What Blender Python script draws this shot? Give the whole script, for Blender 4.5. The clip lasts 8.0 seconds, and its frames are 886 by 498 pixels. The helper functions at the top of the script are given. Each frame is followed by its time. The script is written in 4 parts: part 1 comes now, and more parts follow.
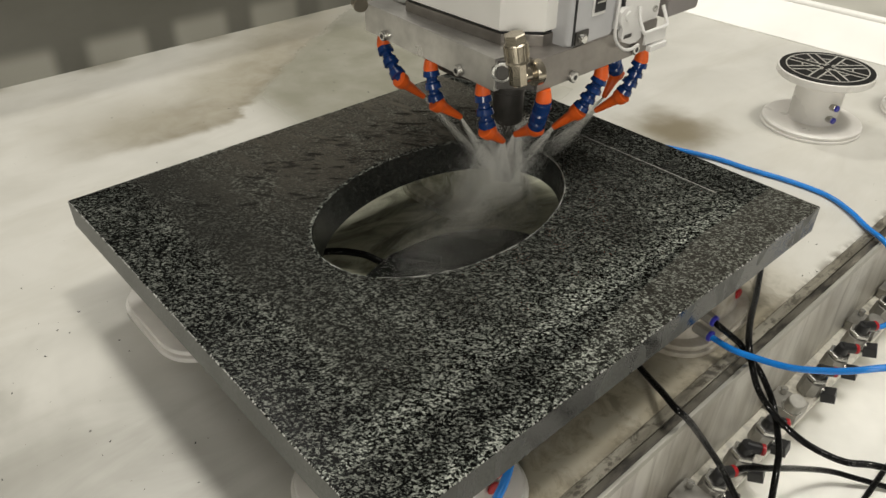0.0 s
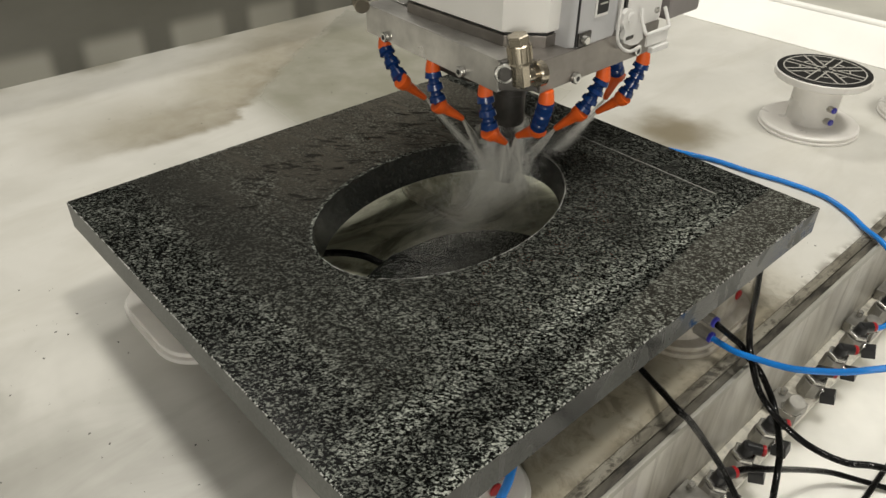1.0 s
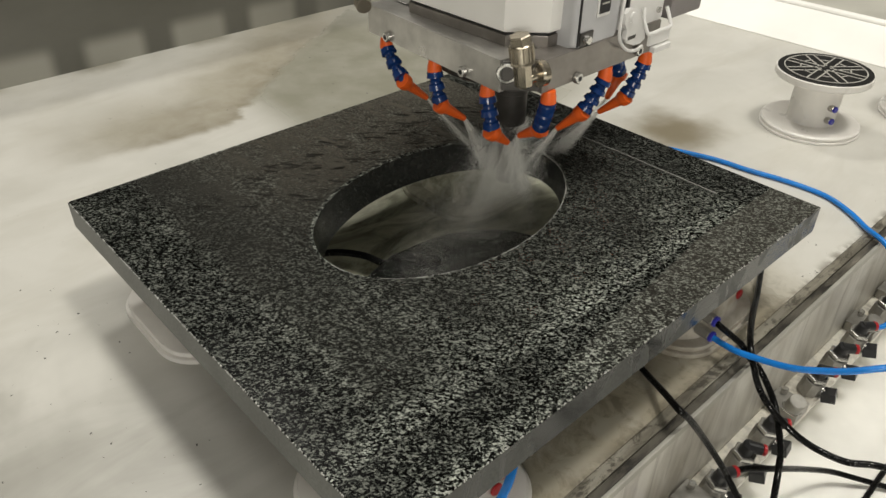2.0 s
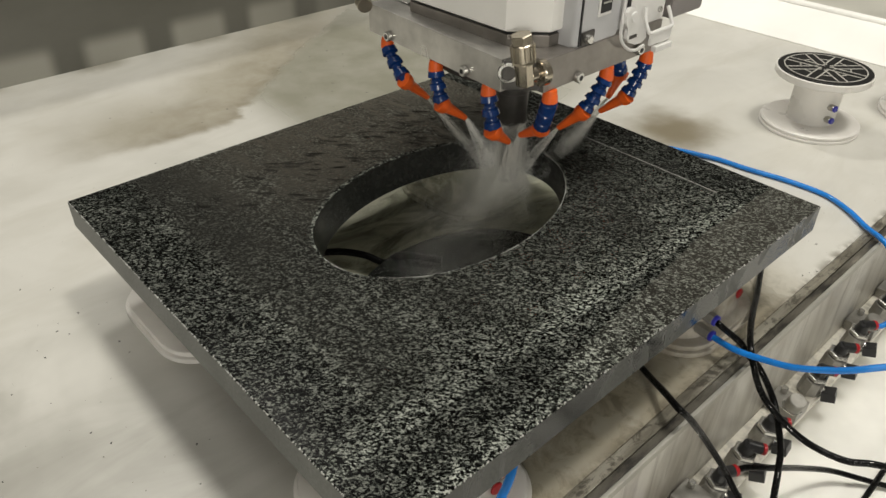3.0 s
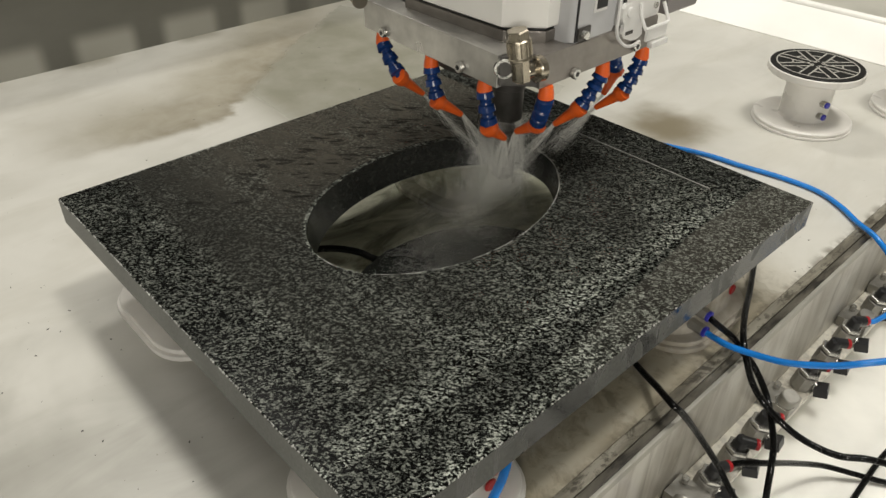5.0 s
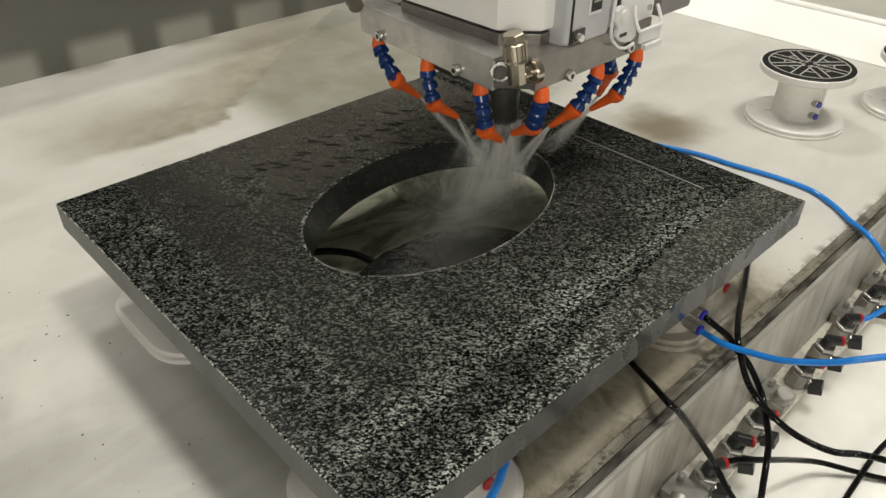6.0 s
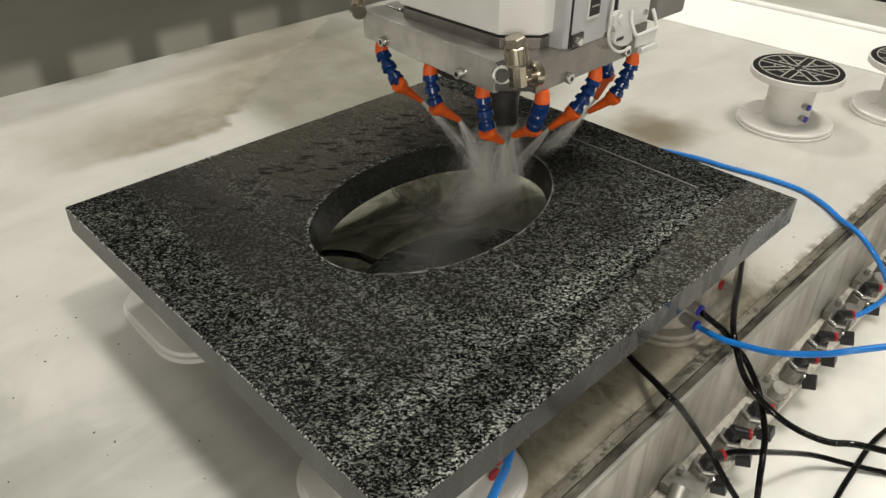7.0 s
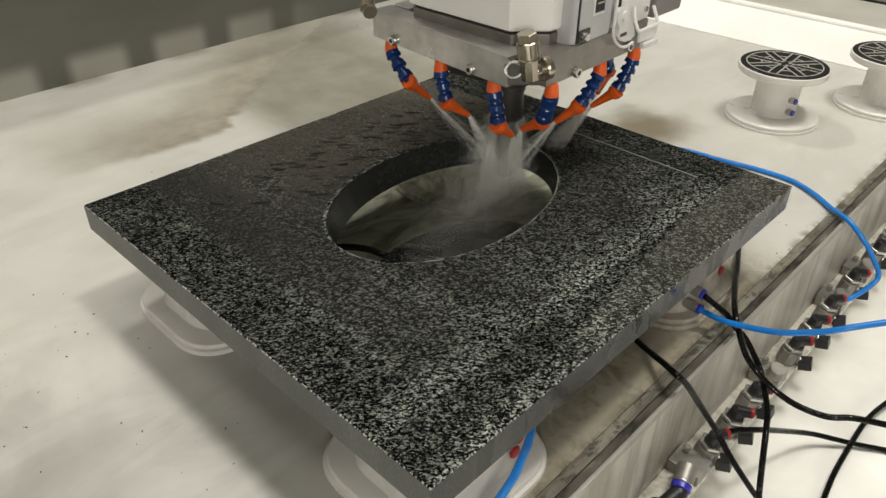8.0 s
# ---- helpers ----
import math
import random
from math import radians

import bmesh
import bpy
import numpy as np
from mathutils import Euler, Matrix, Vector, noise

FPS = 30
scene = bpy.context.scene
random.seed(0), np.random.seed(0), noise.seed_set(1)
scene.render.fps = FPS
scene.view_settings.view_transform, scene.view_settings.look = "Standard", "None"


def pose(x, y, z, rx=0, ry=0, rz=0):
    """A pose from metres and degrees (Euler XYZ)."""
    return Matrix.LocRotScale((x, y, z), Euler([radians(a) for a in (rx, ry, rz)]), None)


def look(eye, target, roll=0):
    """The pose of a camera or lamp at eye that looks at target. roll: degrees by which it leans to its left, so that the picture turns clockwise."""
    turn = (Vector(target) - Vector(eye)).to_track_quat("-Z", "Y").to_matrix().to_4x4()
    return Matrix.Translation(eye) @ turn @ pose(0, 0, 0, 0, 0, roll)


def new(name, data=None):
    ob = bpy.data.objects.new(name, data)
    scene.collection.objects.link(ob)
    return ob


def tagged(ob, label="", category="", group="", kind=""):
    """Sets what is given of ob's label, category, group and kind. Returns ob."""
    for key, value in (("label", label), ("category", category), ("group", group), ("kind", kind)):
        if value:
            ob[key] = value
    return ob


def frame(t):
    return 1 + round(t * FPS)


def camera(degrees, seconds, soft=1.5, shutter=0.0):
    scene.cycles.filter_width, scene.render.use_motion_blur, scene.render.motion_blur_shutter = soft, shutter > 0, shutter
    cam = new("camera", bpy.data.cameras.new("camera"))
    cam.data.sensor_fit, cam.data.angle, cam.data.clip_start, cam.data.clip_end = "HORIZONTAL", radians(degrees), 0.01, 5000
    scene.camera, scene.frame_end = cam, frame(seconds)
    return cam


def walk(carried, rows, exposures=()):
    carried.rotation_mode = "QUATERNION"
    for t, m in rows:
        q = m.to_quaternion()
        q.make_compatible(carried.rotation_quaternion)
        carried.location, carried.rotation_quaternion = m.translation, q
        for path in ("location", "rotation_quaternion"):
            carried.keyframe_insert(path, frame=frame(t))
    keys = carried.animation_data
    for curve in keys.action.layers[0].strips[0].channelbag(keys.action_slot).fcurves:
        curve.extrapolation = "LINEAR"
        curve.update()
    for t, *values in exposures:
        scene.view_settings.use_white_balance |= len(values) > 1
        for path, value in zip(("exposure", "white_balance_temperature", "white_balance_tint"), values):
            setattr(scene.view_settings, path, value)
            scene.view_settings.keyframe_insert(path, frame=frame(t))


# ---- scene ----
cam = camera(62.3, 8.0)
PATH = [
    (0, (-0.146, -0.2145, 0.5157), (0.4044, 0.3917, -0.0583), 0.41),
    (0.5, (-0.1501, -0.2108, 0.5131), (0.4053, 0.3938, -0.0578), 0.52),
    (1, (-0.15, -0.2104, 0.5138), (0.4068, 0.3927, -0.0573), 0.66),
    (1.5, (-0.1498, -0.2105, 0.5146), (0.4062, 0.3928, -0.0571), 0.60),
    (3, (-0.1498, -0.2105, 0.5145), (0.4053, 0.3925, -0.0584), 0.54),
    (3.5, (-0.1498, -0.2101, 0.5129), (0.4069, 0.3911, -0.0604), 0.54),
    (4, (-0.15, -0.2096, 0.5141), (0.408, 0.3885, -0.061), 0.64),
    (4.5, (-0.1493, -0.2097, 0.5121), (0.4096, 0.3872, -0.0634), 0.79),
    (6, (-0.153, -0.213, 0.5152), (0.4127, 0.3798, -0.0579), 0.50),
    (6.5, (-0.1631, -0.2184, 0.5183), (0.4014, 0.3811, -0.0491), -0.17),
    (7, (-0.1737, -0.2211, 0.5164), (0.4038, 0.3708, -0.0459), 0.36),
    (7.5, (-0.1934, -0.2202, 0.5147), (0.3932, 0.3641, -0.0461), 0.65),
    (8, (-0.2163, -0.2187, 0.5177), (0.3813, 0.3581, -0.0393), 0.30),
]
walk(cam, [(t, look(eye, target, roll)) for t, eye, target, roll in PATH])
# ---------------------------------------------------------------- world, lights
world = bpy.data.worlds.new("hall_air")
world.use_nodes = True
scene.world = world
world.node_tree.nodes["Background"].inputs[0].default_value = (0.80, 0.78, 0.72, 1)
world.node_tree.nodes["Background"].inputs[1].default_value = 0.06


def area_lamp(name, eye, target, w, h, watts, colour=(1.0, 0.962, 0.875)):
    data = bpy.data.lights.new(name, "AREA")
    data.shape, data.size, data.size_y, data.energy, data.color = "RECTANGLE", w, h, watts, colour
    ob = new(name, data)
    ob.matrix_world = look(eye, target)
    return ob


# two unseen hall lamps, placed from the slab's shadows
area_lamp("unseen_lamp", (1.40, 4.50, 6.0), (0.3, 0.4, 0.1), 0.80, 0.80, 150)
area_lamp("unseen_lamp", (1.45, -0.98, 6.0), (0.4, 0.3, 0.1), 0.75, 0.75, 128)
# added soft overhead fill, no lamp is known there
area_lamp("unseen_lamp", (-0.80, 0.60, 6.0), (0.0, 0.4, 0.1), 3.2, 2.0, 85)
# added low fill from the near left, for pods and upright faces
area_lamp("unseen_lamp", (-2.1, -2.1, 1.05), (0.2, 0.2, 0.12), 1.10, 0.60, 36)
# added fill light over the operator's side, no such lamp is known
area_lamp("fill_panel", (1.0, -0.40, 2.90), (0.9, -0.4, 0.0), 2.0, 1.6, 32)

# ---------------------------------------------------------------- materials


def material(name, build):
    m = bpy.data.materials.new(name)
    m.use_nodes = True
    nt = m.node_tree
    bsdf = nt.nodes["Principled BSDF"]
    build(nt, bsdf)
    return m


def nd(nt, kind, **values):
    n = nt.nodes.new("ShaderNode" + kind)
    for key, value in values.items():
        n.inputs[key].default_value = value
    return n


def coords(nt, which="Object"):
    return nt.nodes.new("ShaderNodeTexCoord").outputs[which]


def noise_of(nt, vec, scale, detail=4.0, rough=0.55, distortion=0.0):
    n = nd(nt, "TexNoise", Scale=scale, Detail=detail, Roughness=rough, Distortion=distortion)
    nt.links.new(vec, n.inputs["Vector"])
    return n.outputs["Fac"]


def ramp(nt, fac, stops):
    n = nt.nodes.new("ShaderNodeValToRGB")
    els = n.color_ramp.elements
    while len(els) < len(stops):
        els.new(0.5)
    for e, (pos, col) in zip(els, stops):
        e.position = pos
        e.color = (*col, 1) if len(col) == 3 else col
    nt.links.new(fac, n.inputs[0])
    return n.outputs[0]


def grey(v):
    return (v, v, v)


def mix(nt, fac, a, b, kind="MIX"):
    n = nt.nodes.new("ShaderNodeMix")
    n.data_type, n.blend_type = "RGBA", kind
    for sock, val in ((n.inputs[0], fac), (n.inputs[6], a), (n.inputs[7], b)):
        if isinstance(val, (int, float)):
            sock.default_value = val
        elif isinstance(val, tuple):
            sock.default_value = (*val, 1) if len(val) == 3 else val
        else:
            nt.links.new(val, sock)
    return n.outputs[2]


def bump(nt, bsdf, height, strength, distance):
    n = nd(nt, "Bump", Strength=strength, Distance=distance)
    nt.links.new(height, n.inputs["Height"])
    nt.links.new(n.outputs[0], bsdf.inputs["Normal"])


def stretched(nt, vec, sx, sy, sz):
    n = nt.nodes.new("ShaderNodeMapping")
    n.inputs["Scale"].default_value = (sx, sy, sz)
    nt.links.new(vec, n.inputs["Vector"])
    return n.outputs[0]


def span(nt, sock, a, c):
    r = nt.nodes.new("ShaderNodeMapRange")
    r.interpolation_type = "SMOOTHSTEP"
    r.inputs["From Min"].default_value, r.inputs["From Max"].default_value = (a, c) if a < c else (c, a)
    if a > c:
        r.inputs["To Min"].default_value, r.inputs["To Max"].default_value = 1.0, 0.0
    nt.links.new(sock, r.inputs["Value"])
    return r.outputs[0]


def times(nt, p, q):
    r = nt.nodes.new("ShaderNodeMath")
    r.operation = "MULTIPLY"
    nt.links.new(p, r.inputs[0])
    nt.links.new(q, r.inputs[1])
    return r.outputs[0]


def plain(name, colour, rough, metal=0.0, vary=0.12, scale=60.0, bumpy=0.0, coat=0.0):
    def build(nt, b):
        v = coords(nt)
        f = noise_of(nt, v, scale, 5)
        lo = tuple(c * (1 - vary) for c in colour)
        hi = tuple(min(1, c * (1 + vary)) for c in colour)
        nt.links.new(ramp(nt, f, [(0.3, lo), (0.7, hi)]), b.inputs["Base Color"])
        g = noise_of(nt, v, scale * 0.27, 4)
        nt.links.new(ramp(nt, g, [(0.3, grey(max(0.03, rough - 0.1))), (0.75, grey(min(1, rough + 0.1)))]), b.inputs["Roughness"])
        b.inputs["Metallic"].default_value = metal
        b.inputs["Coat Weight"].default_value = coat
        if bumpy:
            bump(nt, b, noise_of(nt, v, scale * 4, 3), bumpy, 0.0006)
    return material(name, build)


def low_gloss(m, level):
    m.node_tree.nodes["Principled BSDF"].inputs["Specular IOR Level"].default_value = level


def build_granite(nt, b):
    v = coords(nt)
    # grains lie slightly drawn out along one direction of the block
    turn = nt.nodes.new("ShaderNodeVectorRotate")
    turn.rotation_type = "Z_AXIS"
    turn.inputs["Angle"].default_value = radians(42)
    nt.links.new(v, turn.inputs["Vector"])
    g = stretched(nt, turn.outputs[0], 0.72, 1.0, 1.0)
    warp = nd(nt, "TexNoise", Scale=560.0, Detail=3.0)
    nt.links.new(g, warp.inputs["Vector"])
    off = nt.nodes.new("ShaderNodeVectorMath")
    off.operation = "MULTIPLY_ADD"
    nt.links.new(warp.outputs["Color"], off.inputs[0])
    off.inputs[1].default_value = (0.0030, 0.0030, 0.0030)
    nt.links.new(g, off.inputs[2])
    cells = []
    for size in (720.0, 1350.0):
        vo = nd(nt, "TexVoronoi", Scale=size)
        nt.links.new(off.outputs[0], vo.inputs["Vector"])
        sc = nt.nodes.new("ShaderNodeSeparateColor")
        nt.links.new(vo.outputs["Color"], sc.inputs[0])
        cells.append(sc.outputs[0])
    mid = noise_of(nt, g, 600, 5, 0.7)
    clump = noise_of(nt, g, 120, 3, 0.6)

    def add_scaled(a, factor, c):
        m = nt.nodes.new("ShaderNodeMath")
        m.operation = "MULTIPLY_ADD"
        nt.links.new(a, m.inputs[0])
        m.inputs[1].default_value = factor
        nt.links.new(c, m.inputs[2])
        return m.outputs[0]
    total = add_scaled(clump, 0.85, add_scaled(mid, 2.05, add_scaled(cells[0], 0.35, add_scaled(cells[1], 0.60, cells[0]))))
    half = nt.nodes.new("ShaderNodeMath")
    half.operation = "MULTIPLY"
    half.inputs[1].default_value = 0.27
    nt.links.new(total, half.inputs[0])
    col = ramp(nt, half.outputs[0], [(0.575, (0.0010, 0.0011, 0.0010)), (0.640, (0.0060, 0.0066, 0.0060)), (0.695, (0.046, 0.050, 0.044)), (0.760, (0.150, 0.160, 0.142)), (0.87, (0.36, 0.375, 0.335))])
    cloud = noise_of(nt, v, 8, 4, 0.6)
    col = mix(nt, 1.0, col, ramp(nt, cloud, [(0.32, grey(0.60)), (0.68, grey(1.45))]), "MULTIPLY")
    sep2 = nt.nodes.new("ShaderNodeSeparateXYZ")
    nt.links.new(v, sep2.inputs[0])
    wob = add_scaled(noise_of(nt, v, 14, 3), 0.004, sep2.outputs[1])
    # darker, soaked strips outside the sheet of water
    edge = add_scaled(noise_of(nt, v, 20, 4), 0.05, sep2.outputs[0])
    left = times(nt, span(nt, edge, 0.092, 0.074), span(nt, sep2.outputs[1], 0.05, 0.10))
    right = times(nt, span(nt, sep2.outputs[0], 0.508, 0.514), span(nt, wob, 0.052, 0.058))
    slant = nt.nodes.new("ShaderNodeMath")
    slant.operation = "MULTIPLY_ADD"
    nt.links.new(sep2.outputs[0], slant.inputs[0])
    slant.inputs[1].default_value = -0.108
    nt.links.new(wob, slant.inputs[2])
    near = times(nt, span(nt, wob, 0.060, 0.054), span(nt, slant.outputs[0], 0.004, 0.010))
    soaked = nt.nodes.new("ShaderNodeMath")
    soaked.operation = "MAXIMUM"
    nt.links.new(left, soaked.inputs[0])
    nt.links.new(add_scaled(near, 0.85, right), soaked.inputs[1])
    soaked.use_clamp = True
    col = mix(nt, soaked.outputs[0], col, mix(nt, 1.0, col, grey(0.38), "MULTIPLY"))
    # unwetted strip along one edge
    dry = times(nt, times(nt, span(nt, wob, 0.0555, 0.0535), span(nt, slant.outputs[0], 0.0095, 0.0065)), span(nt, sep2.outputs[0], 0.12, 0.42))
    col = mix(nt, dry, col, mix(nt, 0.30, mix(nt, 1.0, col, grey(0.72), "MULTIPLY"), (0.088, 0.080, 0.066)))
    nt.links.new(col, b.inputs["Base Color"])
    wetness = ramp(nt, noise_of(nt, v, 30, 4), [(0.35, grey(0.20)), (0.7, grey(0.30))])
    nt.links.new(mix(nt, dry, wetness, grey(0.45)), b.inputs["Roughness"])
    b.inputs["Specular IOR Level"].default_value = 0.05
    bump(nt, b, mid, 0.05, 0.0005)


GRANITE = material("granite_polished", build_granite)


def build_sawn(nt, b):
    v = coords(nt)
    f = noise_of(nt, v, 320, 4, 0.7)
    col = ramp(nt, f, [(0.35, (0.034, 0.036, 0.033)), (0.65, (0.072, 0.075, 0.069))])
    g = noise_of(nt, stretched(nt, v, 1, 1, 0.4), 22, 4)
    col = mix(nt, 1.0, col, ramp(nt, g, [(0.35, grey(0.7)), (0.7, grey(1.1))]), "MULTIPLY")
    # water that ran down over the edge
    wet = ramp(nt, noise_of(nt, stretched(nt, v, 1, 0.2, 0.45), 24, 5, 0.62, 0.9), [(0.43, grey(0)), (0.50, grey(0.92))])
    # three runs of water that cross the whole edge
    sep = nt.nodes.new("ShaderNodeSeparateXYZ")
    nt.links.new(v, sep.inputs[0])
    for x, half in ((0.1008, 0.0035), (0.0421, 0.0040), (0.3509, 0.0030)):
        away = nt.nodes.new("ShaderNodeMath")
        away.operation = "SUBTRACT"
        nt.links.new(sep.outputs[0], away.inputs[0])
        away.inputs[1].default_value = x
        size = nt.nodes.new("ShaderNodeMath")
        size.operation = "ABSOLUTE"
        nt.links.new(away.outputs[0], size.inputs[0])
        wet = mix(nt, span(nt, size.outputs[0], half, half * 0.5), wet, grey(0.92))
    col = mix(nt, wet, col, (0.007, 0.008, 0.0075))
    nt.links.new(col, b.inputs["Base Color"])
    nt.links.new(mix(nt, wet, grey(0.45), grey(0.12)), b.inputs["Roughness"])
    b.inputs["Specular IOR Level"].default_value = 0.25
    bump(nt, b, f, 0.08, 0.0005)


SAWN = material("granite_sawn_edge", build_sawn)


def build_pale_edge(nt, b):
    v = coords(nt)
    f = noise_of(nt, v, 340, 4, 0.7)
    col = ramp(nt, f, [(0.35, (0.125, 0.129, 0.121)), (0.65, (0.19, 0.195, 0.183))])
    g = noise_of(nt, stretched(nt, v, 1, 1, 0.4), 20, 4)
    col = mix(nt, 1.0, col, ramp(nt, g, [(0.35, grey(0.8)), (0.7, grey(1.05))]), "MULTIPLY")
    nt.links.new(col, b.inputs["Base Color"])
    b.inputs["Roughness"].default_value = 0.5
    bump(nt, b, f, 0.12, 0.0005)


PALE_EDGE = material("granite_pale_edge", build_pale_edge)
CHIP = plain("granite_chip", (0.42, 0.42, 0.40), 0.6, vary=0.2, scale=300)


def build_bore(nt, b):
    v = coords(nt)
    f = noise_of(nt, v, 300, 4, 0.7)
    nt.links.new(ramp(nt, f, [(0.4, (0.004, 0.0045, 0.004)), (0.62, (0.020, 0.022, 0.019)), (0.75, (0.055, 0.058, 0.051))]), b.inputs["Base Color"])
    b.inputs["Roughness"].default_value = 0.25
    bump(nt, b, noise_of(nt, v, 120, 4), 0.25, 0.001)


BORE = material("granite_cut_wet", build_bore)


BLOT = (0.850, 0.330)


def build_bed(nt, b):
    v = coords(nt)
    sep = nt.nodes.new("ShaderNodeSeparateXYZ")
    nt.links.new(v, sep.inputs[0])
    px, py = sep.outputs[0], sep.outputs[1]

    def line(ax, ay, c, noise=None, amount=0.0):
        """ax * x + ay * y + c, with a ragged rim."""
        d = nt.nodes.new("ShaderNodeVectorMath")
        d.operation = "DOT_PRODUCT"
        nt.links.new(v, d.inputs[0])
        d.inputs[1].default_value = (ax, ay, 0)
        m = nt.nodes.new("ShaderNodeMath")
        m.operation = "ADD"
        nt.links.new(d.outputs["Value"], m.inputs[0])
        m.inputs[1].default_value = c - 0.5 * amount
        if noise is None:
            return m.outputs[0]
        w = nt.nodes.new("ShaderNodeMath")
        w.operation = "MULTIPLY_ADD"
        nt.links.new(noise, w.inputs[0])
        w.inputs[1].default_value = amount
        nt.links.new(m.outputs[0], w.inputs[2])
        return w.outputs[0]

    def least(p, q):
        m = nt.nodes.new("ShaderNodeMath")
        m.operation = "MINIMUM"
        nt.links.new(p, m.inputs[0])
        nt.links.new(q, m.inputs[1])
        return m.outputs[0]
    rag = noise_of(nt, v, 15, 5, 0.62, 0.4)
    broad = noise_of(nt, v, 5, 4, 0.6, 0.5)
    base = ramp(nt, broad, [(0.3, (0.50, 0.490, 0.448)), (0.7, (0.60, 0.588, 0.545))])
    streak = noise_of(nt, stretched(nt, v, 1.0, 3.2, 1), 4.0, 5, 0.6, 0.6)
    base = mix(nt, ramp(nt, streak, [(0.48, grey(0)), (0.72, grey(0.45))]), base, (0.42, 0.402, 0.345))
    # brown slurry that dried behind the slab, with a clear washed rim towards it
    rim = least(line(0.111, 1.0, -0.851, rag, 0.035), line(-0.62, 0.86, -0.500, rag, 0.075))
    stain = times(nt, times(nt, span(nt, rim, -0.008, 0.016), span(nt, rim, 0.22, 0.04)), times(nt, span(nt, px, 0.00, 0.30), span(nt, px, 0.90, 0.52)))
    fine = ramp(nt, noise_of(nt, v, 20, 5, 0.62, 0.4), [(0.30, grey(0.55)), (0.62, grey(1.0))])
    base = mix(nt, times(nt, stain, fine), base, (0.185, 0.157, 0.105))
    halo = times(nt, times(nt, span(nt, rim, -0.02, 0.05), span(nt, rim, 0.28, 0.10)), times(nt, span(nt, px, 0.02, 0.25), span(nt, px, 1.2, 0.8)))
    base = mix(nt, times(nt, halo, ramp(nt, broad, [(0.35, grey(0.30)), (0.65, grey(0.75))])), base, (0.36, 0.335, 0.265))
    # spots of shade along the splash wall's joint, put into the bed colour
    saw = nt.nodes.new("ShaderNodeMath")
    saw.operation = "PINGPONG"
    nt.links.new(line(1.0, 0.0, 0.056), saw.inputs[0])
    saw.inputs[1].default_value = 0.110
    foot = times(nt, span(nt, line(0.0, 1.0, 0.0, rag, 0.05), 1.165, 1.215), span(nt, saw.outputs[0], 0.045, 0.090))
    base = mix(nt, foot, base, (0.30, 0.285, 0.24))
    # slurry swirls under the cut-out, darkened to paint in the slab's shade
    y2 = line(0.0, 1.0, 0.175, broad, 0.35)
    pool_shade = times(nt, times(nt, span(nt, px, 0.08, 0.2), span(nt, px, 0.72, 0.64)), times(nt, span(nt, y2, 0.2, 0.4), span(nt, y2, 0.86, 0.76)))
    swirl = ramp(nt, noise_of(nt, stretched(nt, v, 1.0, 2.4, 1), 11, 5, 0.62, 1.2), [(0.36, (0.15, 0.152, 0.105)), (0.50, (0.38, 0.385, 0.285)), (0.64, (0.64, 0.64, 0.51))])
    base = mix(nt, pool_shade, base, swirl)
    # wet slurry along the front edge
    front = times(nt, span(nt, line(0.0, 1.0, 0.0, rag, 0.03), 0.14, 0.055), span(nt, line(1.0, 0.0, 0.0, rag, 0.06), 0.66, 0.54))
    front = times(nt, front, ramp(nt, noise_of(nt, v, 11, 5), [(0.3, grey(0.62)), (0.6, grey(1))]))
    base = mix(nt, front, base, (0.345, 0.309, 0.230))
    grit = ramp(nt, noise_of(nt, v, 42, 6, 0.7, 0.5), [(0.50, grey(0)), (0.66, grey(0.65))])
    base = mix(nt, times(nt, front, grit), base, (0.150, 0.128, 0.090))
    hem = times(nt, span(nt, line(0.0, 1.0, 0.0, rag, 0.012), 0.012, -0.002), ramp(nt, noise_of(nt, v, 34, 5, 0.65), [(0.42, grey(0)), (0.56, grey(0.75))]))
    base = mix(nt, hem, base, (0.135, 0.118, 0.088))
    # brown smudge beside the slab
    near = nt.nodes.new("ShaderNodeVectorMath")
    near.operation = "DISTANCE"
    bend = nt.nodes.new("ShaderNodeVectorMath")
    bend.operation = "MULTIPLY_ADD"
    swirl2 = nd(nt, "TexNoise", Scale=14.0, Detail=4.0)
    nt.links.new(v, swirl2.inputs["Vector"])
    nt.links.new(swirl2.outputs["Color"], bend.inputs[0])
    bend.inputs[1].default_value = (0.10, 0.10, 0.0)
    nt.links.new(v, bend.inputs[2])
    nt.links.new(bend.outputs[0], near.inputs[0])
    near.inputs[1].default_value = (BLOT[0] + 0.05, BLOT[1] + 0.05, 0.0)
    base = mix(nt, span(nt, near.outputs["Value"], 0.105, 0.010), base, (0.20, 0.172, 0.118))
    # greyish streaks that paint the light's fall-off towards the near left corner
    dim_corner = times(nt, span(nt, px, 0.06, -0.04), span(nt, y2, 0.72, 0.40))
    base = mix(nt, times(nt, dim_corner, ramp(nt, streak, [(0.3, grey(0.55)), (0.7, grey(1))])), base, (0.258, 0.252, 0.224))
    speck = ramp(nt, noise_of(nt, v, 260, 2, 0.5), [(0.755, grey(0)), (0.775, grey(0.8))])
    base = mix(nt, speck, base, (0.10, 0.085, 0.06))
    # sheet of running water between the stain and the slab
    flow = times(nt, span(nt, line(-0.62, 0.86, -0.500, rag, 0.075), 0.030, -0.004), times(nt, span(nt, px, 0.36, 0.46), span(nt, px, 1.0, 0.72)))
    flow = times(nt, flow, span(nt, py, 0.50, 0.56))
